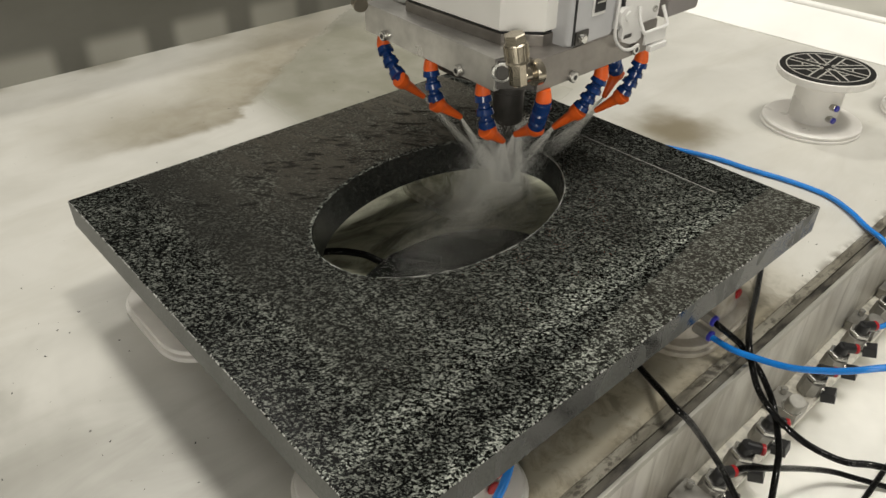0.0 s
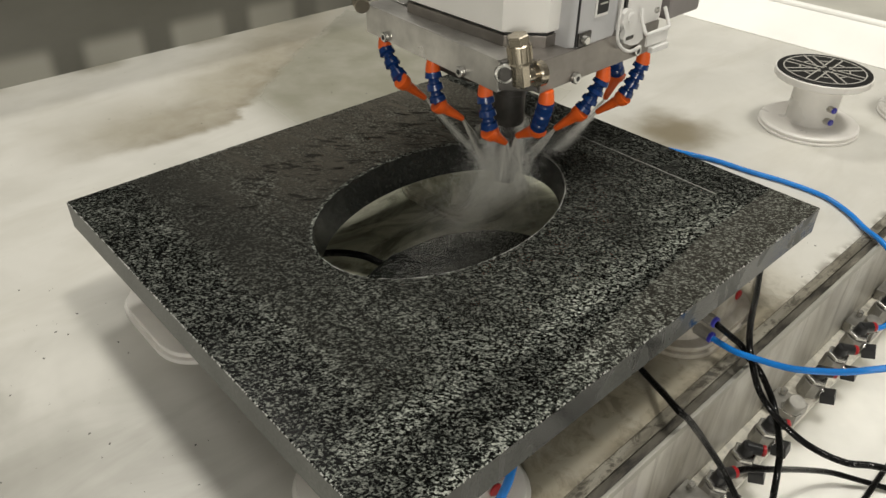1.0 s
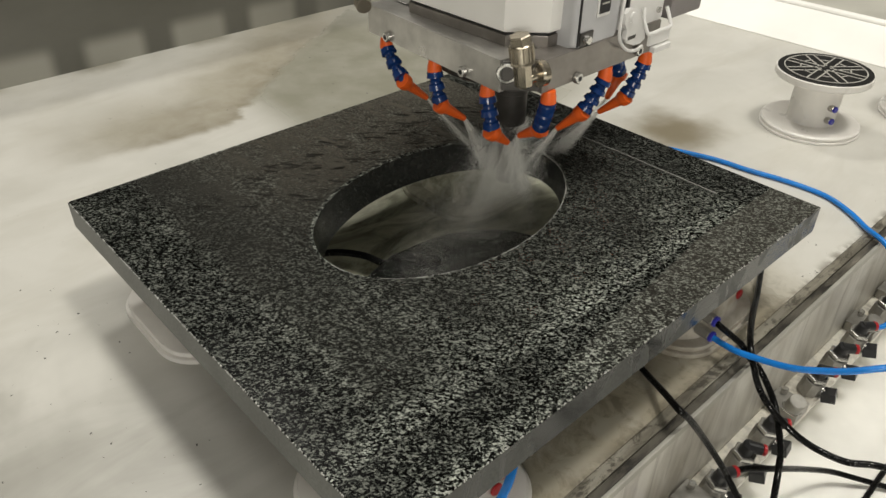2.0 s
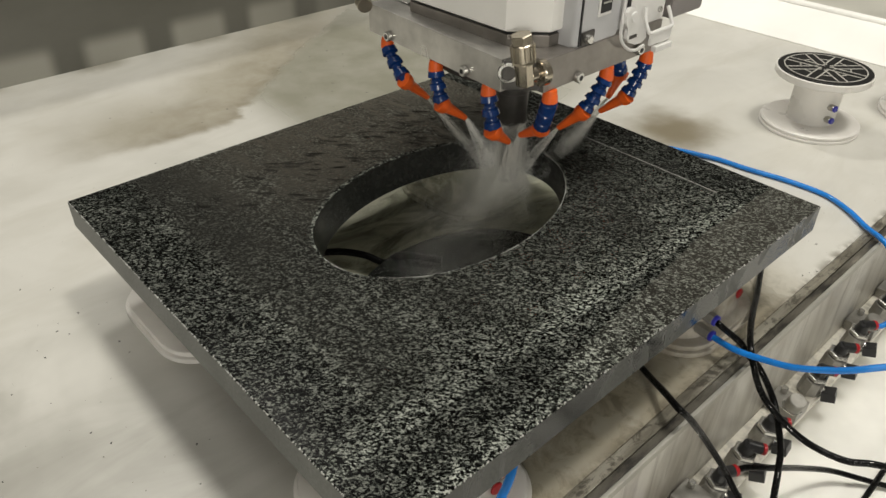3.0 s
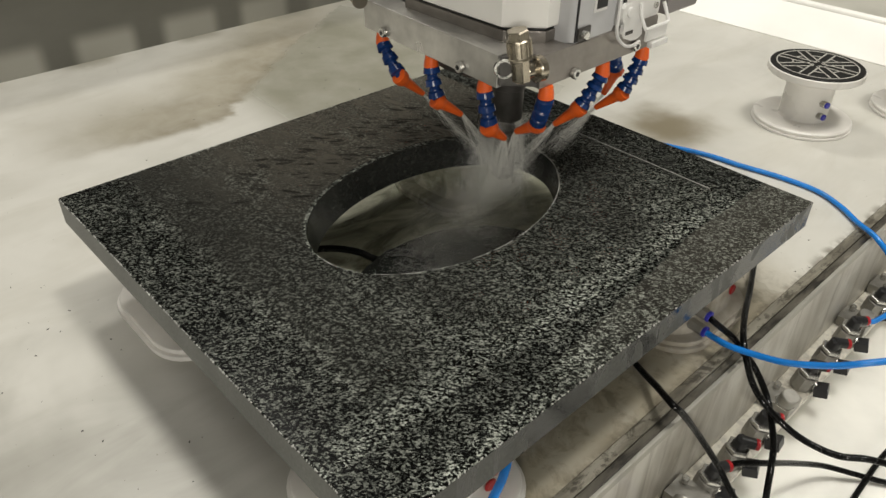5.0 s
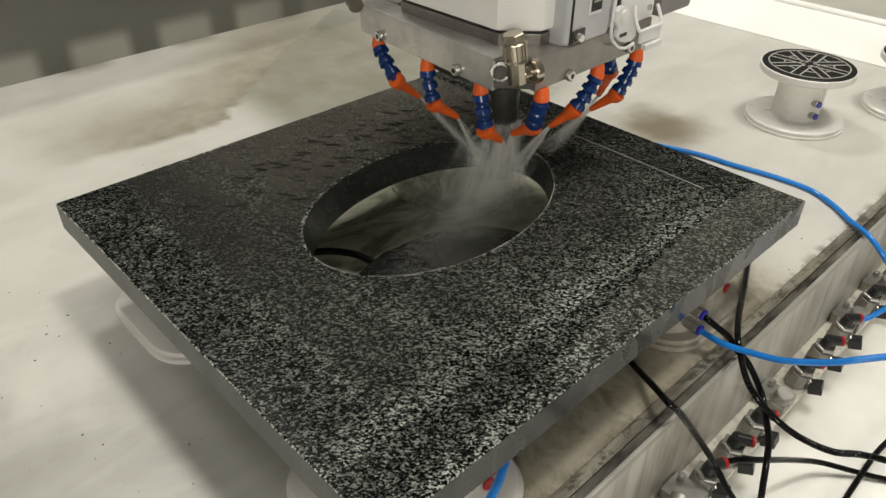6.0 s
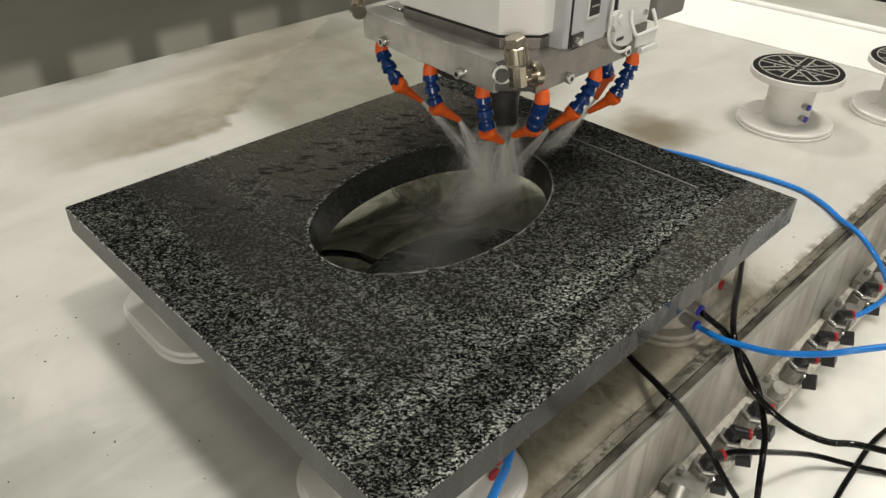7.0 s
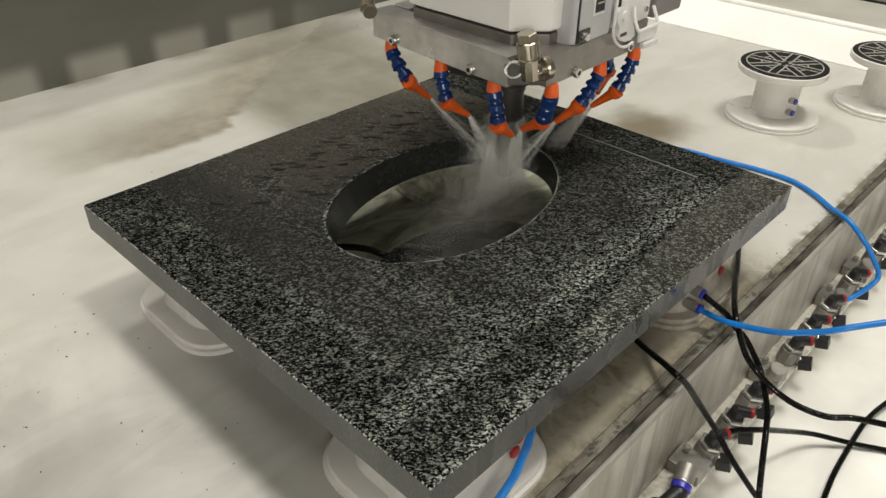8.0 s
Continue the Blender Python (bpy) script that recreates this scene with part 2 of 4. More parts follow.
    base = mix(nt, times(nt, flow, ramp(nt, noise_of(nt, v, 9, 4), [(0.3, grey(0.70)), (0.6, grey(1.0))])), base, (0.265, 0.258, 0.205))
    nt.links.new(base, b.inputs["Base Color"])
    dull = ramp(nt, noise_of(nt, v, 3.5, 5), [(0.35, grey(0.30)), (0.65, grey(0.55))])
    wet = nt.nodes.new("ShaderNodeMath")
    wet.operation = "MAXIMUM"
    nt.links.new(flow, wet.inputs[0])
    nt.links.new(front, wet.inputs[1])
    nt.links.new(mix(nt, wet.outputs[0], dull, grey(0.15)), b.inputs["Roughness"])
    wav = noise_of(nt, stretched(nt, v, 1.0, 0.4, 1), 48, 4, 0.55, 0.6)
    bump(nt, b, mix(nt, flow, noise_of(nt, v, 9, 4), wav), 0.14, 0.004)


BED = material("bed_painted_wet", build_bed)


def build_wall(nt, b):
    v = coords(nt)
    base = ramp(nt, noise_of(nt, stretched(nt, v, 1, 1, 2.2), 4, 5), [(0.3, (0.098, 0.0955, 0.080)), (0.7, (0.130, 0.127, 0.110))])
    # row of light pools on the wall, painted in just above the bed
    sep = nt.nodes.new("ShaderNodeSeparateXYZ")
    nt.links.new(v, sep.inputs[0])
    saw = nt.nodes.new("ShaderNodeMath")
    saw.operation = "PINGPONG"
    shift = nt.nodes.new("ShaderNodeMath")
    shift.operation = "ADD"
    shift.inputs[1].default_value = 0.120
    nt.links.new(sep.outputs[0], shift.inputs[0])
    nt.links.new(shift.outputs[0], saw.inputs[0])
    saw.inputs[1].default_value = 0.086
    light_patch = times(nt, span(nt, saw.outputs[0], 0.016, 0.046), span(nt, sep.outputs[2], 0.062, 0.030))
    light_patch = times(nt, light_patch, span(nt, sep.outputs[0], 0.9, 0.6))
    base = mix(nt, light_patch, base, (0.285, 0.279, 0.243))
    nt.links.new(base, b.inputs["Base Color"])
    b.inputs["Roughness"].default_value = 0.45


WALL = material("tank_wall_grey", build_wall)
WHITE_WALL = plain("white_panel", (0.90, 0.89, 0.85), 0.45, vary=0.05, scale=6)
LEDGE = plain("ledge_beige", (0.46, 0.45, 0.40), 0.5, vary=0.12, scale=8)
TRAY = plain("tray_white", (0.90, 0.89, 0.84), 0.35, vary=0.10, scale=9)
ROOM = plain("hall_plaster", (0.26, 0.255, 0.235), 0.8, scale=3)


def build_face(nt, b):
    v = coords(nt)
    base = ramp(nt, noise_of(nt, v, 9, 5), [(0.3, (0.45, 0.432, 0.385)), (0.7, (0.56, 0.545, 0.50))])
    runs = noise_of(nt, stretched(nt, v, 1, 1, 0.22), 17, 5, 0.6, 0.7)
    base = mix(nt, ramp(nt, runs, [(0.44, grey(0)), (0.66, grey(0.85))]), base, (0.235, 0.212, 0.168))
    thin = noise_of(nt, stretched(nt, v, 1, 1, 0.10), 75, 4, 0.6, 0.3)
    base = mix(nt, ramp(nt, thin, [(0.54, grey(0)), (0.68, grey(0.6))]), base, (0.155, 0.137, 0.104))
    lime = noise_of(nt, stretched(nt, v, 0.6, 1, 1), 22, 5, 0.65)
    base = mix(nt, ramp(nt, lime, [(0.60, grey(0)), (0.68, grey(0.35))]), base, (0.66, 0.65, 0.60))
    # lime crust that grew just over the rail
    low = nt.nodes.new("ShaderNodeSeparateXYZ")
    nt.links.new(v, low.inputs[0])
    hem = nt.nodes.new("ShaderNodeMath")
    hem.operation = "MULTIPLY_ADD"
    nt.links.new(lime, hem.inputs[0])
    hem.inputs[1].default_value = 0.05
    nt.links.new(low.outputs[2], hem.inputs[2])
    crust = span(nt, hem.outputs[0], -0.080, -0.100)
    base = mix(nt, times(nt, crust, ramp(nt, noise_of(nt, v, 70, 4, 0.65), [(0.40, grey(0.1)), (0.58, grey(0.8))])), base, (0.72, 0.69, 0.60))
    nt.links.new(base, b.inputs["Base Color"])
    b.inputs["Roughness"].default_value = 0.32
    bump(nt, b, lime, 0.1, 0.001)


FACE = material("bed_side_steel", build_face)



def build_groove(nt, b):
    v = coords(nt)
    f = noise_of(nt, stretched(nt, v, 0.5, 1.6, 1), 30, 5, 0.65)
    nt.links.new(ramp(nt, f, [(0.40, (0.016, 0.014, 0.011)), (0.48, (0.070, 0.063, 0.050)), (0.60, (0.105, 0.097, 0.078)), (0.70, (0.20, 0.185, 0.15))]), b.inputs["Base Color"])
    b.inputs["Roughness"].default_value = 0.4
    bump(nt, b, f, 0.2, 0.001)


GROOVE = material("edge_strip_dark", build_groove)


def build_band(nt, b):
    v = coords(nt)
    f = noise_of(nt, stretched(nt, v, 0.25, 1.5, 1), 26, 5, 0.65, 0.4)
    col = ramp(nt, f, [(0.34, (0.095, 0.087, 0.070)), (0.50, (0.200, 0.185, 0.148)), (0.66, (0.34, 0.32, 0.265))])
    dirt = ramp(nt, noise_of(nt, stretched(nt, v, 0.6, 1.2, 1), 90, 5, 0.7, 0.5), [(0.50, grey(0)), (0.60, grey(0.8))])
    col = mix(nt, dirt, col, (0.050, 0.043, 0.032))
    nt.links.new(col, b.inputs["Base Color"])
    b.inputs["Roughness"].default_value = 0.3
    b.inputs["Metallic"].default_value = 0.2
    bump(nt, b, f, 0.1, 0.001)


BAND = material("edge_band_worn", build_band)
STRIP = plain("edge_strip_light", (0.36, 0.35, 0.31), 0.4, metal=0.3, vary=0.15, scale=20)
POD = plain("pod_white", (0.76, 0.738, 0.70), 0.32, vary=0.06, scale=25)
PAD = plain("rubber_black", (0.012, 0.012, 0.012), 0.35, vary=0.3, scale=80)
GROOVE_LIGHT = plain("groove_pale", (0.46, 0.45, 0.41), 0.5, vary=0.2, scale=200)
STEEL = plain("milled_steel", (0.60, 0.585, 0.555), 0.34, metal=0.8, vary=0.18, scale=40, bumpy=0.1)
STEEL_BROWN = plain("brown_steel", (0.27, 0.25, 0.23), 0.38, metal=0.7, vary=0.25, scale=30, bumpy=0.1)
DARKSTEEL = plain("dark_steel", (0.09, 0.085, 0.08), 0.4, metal=0.6, vary=0.3, scale=40)
BRASS = plain("nickel_brass", (0.43, 0.385, 0.31), 0.26, metal=0.9, vary=0.15, scale=60)
NICKEL = plain("nickel", (0.47, 0.45, 0.41), 0.3, metal=0.8, vary=0.2, scale=60)
NICKEL_DARK = plain("nickel_matt", (0.30, 0.29, 0.265), 0.45, metal=0.6, vary=0.2, scale=60)
BRACKET = plain("bracket_grey", (0.27, 0.25, 0.245), 0.45, metal=0.2, vary=0.1, scale=25)
BOLT = plain("zinc_bolt", (0.62, 0.61, 0.58), 0.25, metal=0.9, vary=0.1, scale=90)
COVER = plain("cover_white", (0.88, 0.865, 0.83), 0.36, vary=0.04, scale=12)
MOTOR = plain("motor_grey", (0.52, 0.52, 0.53), 0.42, vary=0.08, scale=20)
CLAMP = plain("clamp_white", (0.78, 0.77, 0.75), 0.38, vary=0.06, scale=30)
BLACK = plain("black_plastic", (0.02, 0.02, 0.021), 0.35, vary=0.3, scale=60)


def build_wet_hose(nt, b):
    v = coords(nt)
    b.inputs["Base Color"].default_value = (0.003, 0.003, 0.003, 1)
    b.inputs["Roughness"].default_value = 0.30
    b.inputs["Specular IOR Level"].default_value = 0.08
    # beads of water that sit on the hose
    beads = ramp(nt, noise_of(nt, v, 420, 3, 0.6), [(0.50, grey(0.0)), (0.57, grey(1.0))])
    patchy = ramp(nt, noise_of(nt, v, 30, 2), [(0.40, grey(0.25)), (0.60, grey(1.0))])
    nt.links.new(times(nt, beads, patchy), b.inputs["Coat Weight"])
    b.inputs["Coat Roughness"].default_value = 0.06
    bump(nt, b, beads, 0.8, 0.0008)


HOSE_BLACK = material("black_hose", build_wet_hose)
HOSE_BLUE = plain("blue_hose", (0.012, 0.19, 0.62), 0.22, vary=0.12, scale=60)
ORANGE = plain("orange_plastic", (0.86, 0.13, 0.015), 0.38, vary=0.08, scale=60)
BLUE = plain("blue_plastic", (0.007, 0.036, 0.155), 0.2, vary=0.15, scale=60)
RING_BLUE = plain("violet_ring", (0.035, 0.035, 0.38), 0.3, vary=0.1, scale=90)
RED = plain("red_plastic", (0.34, 0.012, 0.016), 0.35, vary=0.15, scale=80)
# the dark hall mirrored in ripple slopes is put into this colour
RIPPLE = plain("water_crest", (0.010, 0.0095, 0.008), 0.2, vary=0.3, scale=40)
low_gloss(RIPPLE, 0.08)
RIPPLE.node_tree.nodes["Principled BSDF"].inputs["Alpha"].default_value = 0.55
low_gloss(BLACK, 0.35)
low_gloss(PAD, 0.2)


WATER = plain("spray_water", (0.93, 0.93, 0.875), 0.2, vary=0.1, scale=30)


def build_film(nt, b):
    out = nt.nodes["Material Output"]
    v = coords(nt)
    turned = nt.nodes.new("ShaderNodeMapping")
    turned.inputs["Rotation"].default_value = (0, 0, radians(40))
    turned.inputs["Scale"].default_value = (1, 0.35, 1)
    nt.links.new(v, turned.inputs["Vector"])
    wave = noise_of(nt, turned.outputs[0], 60, 4, 0.55, 0.8)
    sep = nt.nodes.new("ShaderNodeSeparateXYZ")
    nt.links.new(v, sep.inputs[0])
    wob = nt.nodes.new("ShaderNodeMath")
    wob.operation = "MULTIPLY_ADD"
    nt.links.new(noise_of(nt, v, 9, 5, 0.6, 0.4), wob.inputs[0])
    wob.inputs[1].default_value = 0.30
    nt.links.new(sep.outputs[1], wob.inputs[2])
    milk = nt.nodes.new("ShaderNodeBsdfDiffuse")
    t = nt.nodes.new("ShaderNodeBsdfTransparent")
    m = nt.nodes.new("ShaderNodeMixShader")
    r = nt.nodes.new("ShaderNodeMapRange")
    r.inputs["From Min"].default_value, r.inputs["From Max"].default_value = 0.40, 0.60
    nt.links.new(wob.outputs[0], r.inputs["Value"])
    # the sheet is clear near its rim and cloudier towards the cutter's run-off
    # the cloudiness also paints the light's fall-off from the near corner into the film
    murk_shade = ramp(nt, wob.outputs[0], [(0.19, grey(0.0)), (0.27, grey(0.44)), (0.40, grey(0.62)), (0.55, grey(0.84))])
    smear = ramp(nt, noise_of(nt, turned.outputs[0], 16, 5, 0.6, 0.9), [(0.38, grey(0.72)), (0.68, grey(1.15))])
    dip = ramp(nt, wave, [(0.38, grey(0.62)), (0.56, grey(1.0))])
    cover = times(nt, murk_shade, smear)
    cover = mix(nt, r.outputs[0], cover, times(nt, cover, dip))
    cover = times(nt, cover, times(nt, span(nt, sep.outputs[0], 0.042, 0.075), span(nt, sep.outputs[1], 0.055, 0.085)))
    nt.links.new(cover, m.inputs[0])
    # wall light mirrored in the water is part of this paler back colour
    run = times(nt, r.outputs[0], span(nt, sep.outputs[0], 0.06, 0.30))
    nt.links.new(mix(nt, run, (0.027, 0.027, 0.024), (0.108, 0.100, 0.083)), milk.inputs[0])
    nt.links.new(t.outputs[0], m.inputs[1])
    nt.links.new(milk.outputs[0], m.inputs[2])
    gl = nt.nodes.new("ShaderNodeBsdfGlossy")
    gl.inputs["Roughness"].default_value = 0.07
    bp = nd(nt, "Bump", Strength=0.06, Distance=0.002)
    rs = nt.nodes.new("ShaderNodeMath")
    rs.operation = "MULTIPLY"
    rs.inputs[1].default_value = 0.55
    nt.links.new(r.outputs[0], rs.inputs[0])
    nt.links.new(rs.outputs[0], bp.inputs["Strength"])
    nt.links.new(wave, bp.inputs["Height"])
    nt.links.new(bp.outputs[0], gl.inputs["Normal"])
    m2 = nt.nodes.new("ShaderNodeMixShader")
    m2.inputs[0].default_value = 0.008
    nt.links.new(m.outputs[0], m2.inputs[1])
    nt.links.new(gl.outputs[0], m2.inputs[2])
    nt.links.new(m2.outputs[0], out.inputs[0])


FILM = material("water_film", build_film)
# the glint of the water's edge is put into this pale colour
BEAD = plain("water_edge", (0.42, 0.42, 0.40), 0.12, vary=0.2, scale=40)

# ---------------------------------------------------------------- mesh helpers


def finish(bm, smooth=True, angle=35):
    bmesh.ops.recalc_face_normals(bm, faces=bm.faces)
    if smooth:
        for f in bm.faces:
            f.smooth = True
        for e in bm.edges:
            if len(e.link_faces) == 2 and e.calc_face_angle(0) > radians(angle):
                e.smooth = False


def link_mesh(name, bm, mat, smooth=True):
    finish(bm, smooth)
    me = bpy.data.meshes.new(name)
    bm.to_mesh(me)
    bm.free()
    for m in mat if isinstance(mat, (list, tuple)) else [mat]:
        me.materials.append(m)
    ob = new(name, me)
    if smooth and len(me.polygons) < 400:
        ob.modifiers.new("even_normals", "WEIGHTED_NORMAL").keep_sharp = True
    return ob


def whole(ob):
    p = Vector((0, 0, 0))
    while ob:
        p += ob.location
        ob = ob.parent
    return p


def thing(name, at, label, category, group="", kind=""):
    ob = new(name)
    ob.empty_display_size = 0.02
    ob.location = at
    return tagged(ob, label, category, group, kind)


def part(name, bm, mat, parent, label=""):
    """Vertices are given in the place's metres; the part hangs at its thing's origin."""
    bmesh.ops.translate(bm, vec=-whole(parent), verts=bm.verts)
    ob = link_mesh(name, bm, mat)
    ob.parent = parent
    return tagged(ob, label)


def setting(name, bm, mat, label, category):
    return tagged(link_mesh(name, bm, mat), label, category, kind="structure")


def box(bm, x0, x1, y0, y1, z0, z1, bevel=0.0, seg=2):
    r = bmesh.ops.create_cube(bm, size=1, matrix=Matrix.Translation(((x0 + x1) / 2, (y0 + y1) / 2, (z0 + z1) / 2)) @ Matrix.Diagonal((x1 - x0, y1 - y0, z1 - z0, 1)))
    if bevel:
        es = list({e for v in r["verts"] for e in v.link_edges})
        bmesh.ops.bevel(bm, geom=es, offset=bevel, segments=seg, profile=0.5, affect="EDGES")
    return bm


def prism(bm, pts, z0, z1, bevel=0.0):
    lo = [bm.verts.new((x, y, z0)) for x, y in pts]
    hi = [bm.verts.new((x, y, z1)) for x, y in pts]
    n = len(pts)
    faces = [bm.faces.new(lo[::-1]), bm.faces.new(hi)]
    for i in range(n):
        faces.append(bm.faces.new((lo[i], lo[(i + 1) % n], hi[(i + 1) % n], hi[i])))
    if bevel:
        es = [e for f in faces[:2] for e in f.edges]
        bmesh.ops.bevel(bm, geom=es, offset=bevel, segments=2, profile=0.5, affect="EDGES")
    return bm


def round_rect(cx, cy, w, h, r, n=8):
    pts = []
    for k, (sx, sy) in enumerate(((1, 1), (-1, 1), (-1, -1), (1, -1))):
        for i in range(n + 1):
            a = radians(90 * k + 90 * i / n)
            pts.append((cx + sx * (w / 2 - r) + r * math.cos(a), cy + sy * (h / 2 - r) + r * math.sin(a)))
    return pts


def frame_to(p0, p1):
    d = Vector(p1) - Vector(p0)
    return Matrix.Translation(p0) @ d.to_track_quat("Z", "Y").to_matrix().to_4x4(), d.length


def lathe(bm, profile, seg=32, m=None, closed=True):
    """profile: (radius, height) rows; caps where the radius is above zero at both ends."""
    m = m or Matrix()
    rings = []
    for r, z in profile:
        rings.append([bm.verts.new(m @ Vector((r * math.cos(2 * math.pi * i / seg), r * math.sin(2 * math.pi * i / seg), z))) for i in range(seg)])
    for a, b in zip(rings, rings[1:]):
        for i in range(seg):
            bm.faces.new((a[i], a[(i + 1) % seg], b[(i + 1) % seg], b[i]))
    if closed:
        bm.faces.new(rings[0][::-1])
        bm.faces.new(rings[-1])
    return bm


def rod(bm, p0, p1, r0, r1=None, seg=16, edge=0.0):
    m, d = frame_to(p0, p1)
    r1 = r0 if r1 is None else r1
    prof = [(r0, 0), (r1, d)] if not edge else [(r0 - edge, 0), (r0, edge), (r1, d - edge), (r1 - edge, d)]
    return lathe(bm, prof, seg, m)


def spline(points, per=10):
    p = [Vector(q) for q in points]
    p = [p[0] * 2 - p[1]] + p + [p[-1] * 2 - p[-2]]
    out = []
    for i in range(1, len(p) - 2):
        a, b, c, d = p[i - 1:i + 3]
        for k in range(per):
            t = k / per
            out.append(0.5 * ((2 * b) + (c - a) * t + (2 * a - 5 * b + 4 * c - d) * t * t + (3 * b - a - 3 * c + d) * t ** 3))
    out.append(p[-2])
    return out


def tube(bm, points, r, seg=12, per=10):
    pts = spline(points, per)
    up = Vector((0.3, 0.2, 1)).normalized()
    rings = []
    for i, q in enumerate(pts):
        d = (pts[min(i + 1, len(pts) - 1)] - pts[max(i - 1, 0)]).normalized()
        u = (up - d * up.dot(d)).normalized()
        w = d.cross(u)
        up = u
        rings.append([bm.verts.new(q + (u * math.cos(2 * math.pi * k / seg) + w * math.sin(2 * math.pi * k / seg)) * r) for k in range(seg)])
    for a, b in zip(rings, rings[1:]):
        for k in range(seg):
            bm.faces.new((a[k], a[(k + 1) % seg], b[(k + 1) % seg], b[k]))
    bm.faces.new(rings[0][::-1])
    bm.faces.new(rings[-1])
    return bm


def B():
    return bmesh.new()


# ---------------------------------------------------------------- setting
SLAB_X, SLAB_Y, SLAB_Z0, SLAB_Z1 = 0.569, 0.518, 0.094, 0.124
OVAL = (0.290, 0.263, 0.152, 0.103, 0.09)
# the bore runs slightly inwards towards its foot
BORE_FOOT = (0.289, 0.258, 0.148, 0.0965, 0.09)
WALL_Y, END_X = 1.215, 1.395


def build_setting():
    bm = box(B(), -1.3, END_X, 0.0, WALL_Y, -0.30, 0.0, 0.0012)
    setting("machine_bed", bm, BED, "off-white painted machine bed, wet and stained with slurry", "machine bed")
    setting("edge_band", box(B(), -1.3, END_X, -0.0116, -0.0004, -0.30, 0.0008, 0.0006), BAND, "worn grey steel band along the bed edge", "edge band")
    setting("edge_strip", box(B(), -1.3, END_X, -0.0202, -0.0120, -0.0085, -0.0004, 0.0008), GROOVE, "dark wet steel strip along the bed edge", "edge strip")
    setting("edge_lip", box(B(), -1.3, END_X, -0.0246, -0.0206, -0.0085, 0.0012, 0.0008), STRIP, "pale steel lip along the bed edge", "edge lip")
    setting("bed_side", box(B(), -1.3, END_X, -0.0240, -0.0118, -0.30, -0.0088, 0.001), FACE, "streaked light steel side of the machine bed", "bed side")
    setting("valve_rail", box(B(), -1.3, END_X, -0.062, -0.0242, -0.131, -0.1235, 0.001), FACE, "steel rail that carries the air valves", "rail")
    setting("drip_tray", box(B(), -1.3, 1.9, -2.0, -0.0243, -0.23, -0.20), TRAY, "white drip tray floor below the bed", "drip tray")
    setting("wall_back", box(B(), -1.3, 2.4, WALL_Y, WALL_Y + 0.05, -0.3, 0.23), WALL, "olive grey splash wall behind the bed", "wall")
    bm = B()
    ends = []
    for yy in (-0.036, WALL_Y):
        ends.append([bm.verts.new((xx, yy, zz)) for xx, zz in ((END_X, -0.3), (END_X, 0.001), (END_X + 0.085, 0.050), (END_X + 0.085, -0.3))])
    bm.faces.new(ends[0])
    bm.faces.new(ends[1][::-1])
    for i in range(4):
        bm.faces.new((ends[0][i], ends[0][(i + 1) % 4], ends[1][(i + 1) % 4], ends[1][i]))
    setting("end_kerb", bm, WHITE_WALL, "white raised kerb at the end of the bed", "kerb")
    bm = rod(B(), (END_X + 0.095, -0.036, 0.050), (END_X + 0.095, WALL_Y, 0.050), 0.0095)
    setting("kerb_bead", bm, WHITE_WALL, "rounded white bead on the kerb", "trim")
    setting("end_shelf", box(B(), END_X + 0.106, 1.724, -0.036, WALL_Y, -0.3, 0.05, 0.003), LEDGE, "pale beige ledge past the bed end", "ledge")
    setting("rear_strip", box(B(), 1.7245, 1.7315, -0.036, WALL_Y, -0.3, 0.054, 0.001), BLACK, "black rubber strip along the ledge", "strip")
    setting("rear_panel", box(B(), 1.732, 2.4, -0.036, WALL_Y, -0.3, 0.06, 0.003), LEDGE, "pale grey machine panel past the ledge", "panel")
    # the hall that closes the place
    setting("floor", box(B(), -4, 5, -4, 7, -0.95, -0.9), ROOM, "grey concrete hall floor", "floor")
    setting("ceiling", box(B(), -4, 5, -4, 7, 6.4, 6.5), ROOM, "pale hall ceiling", "ceiling")
    for n, a in (("wall_west", (-4.1, -4, -4, 7)), ("wall_east", (5, 5.1, -4, 7)), ("wall_south", (-4, 5, -4.1, -4)), ("wall_north", (-4, 5, 7, 7.1))):
        setting(n, box(B(), *a, -0.9, 6.4), ROOM, "plain pale hall wall", "wall")


build_setting()

# ---------------------------------------------------------------- slab


def oval_pts(n, grow=0.0, c=OVAL):
    cx, cy, a, b, ang = c
    out = []
    for i in range(n):
        t = 2 * math.pi * i / n
        u, v = (a + grow) * math.cos(t), (b + grow) * math.sin(t)
        out.append((cx + u * math.cos(ang) - v * math.sin(ang), cy + u * math.sin(ang) + v * math.cos(ang)))
    return out


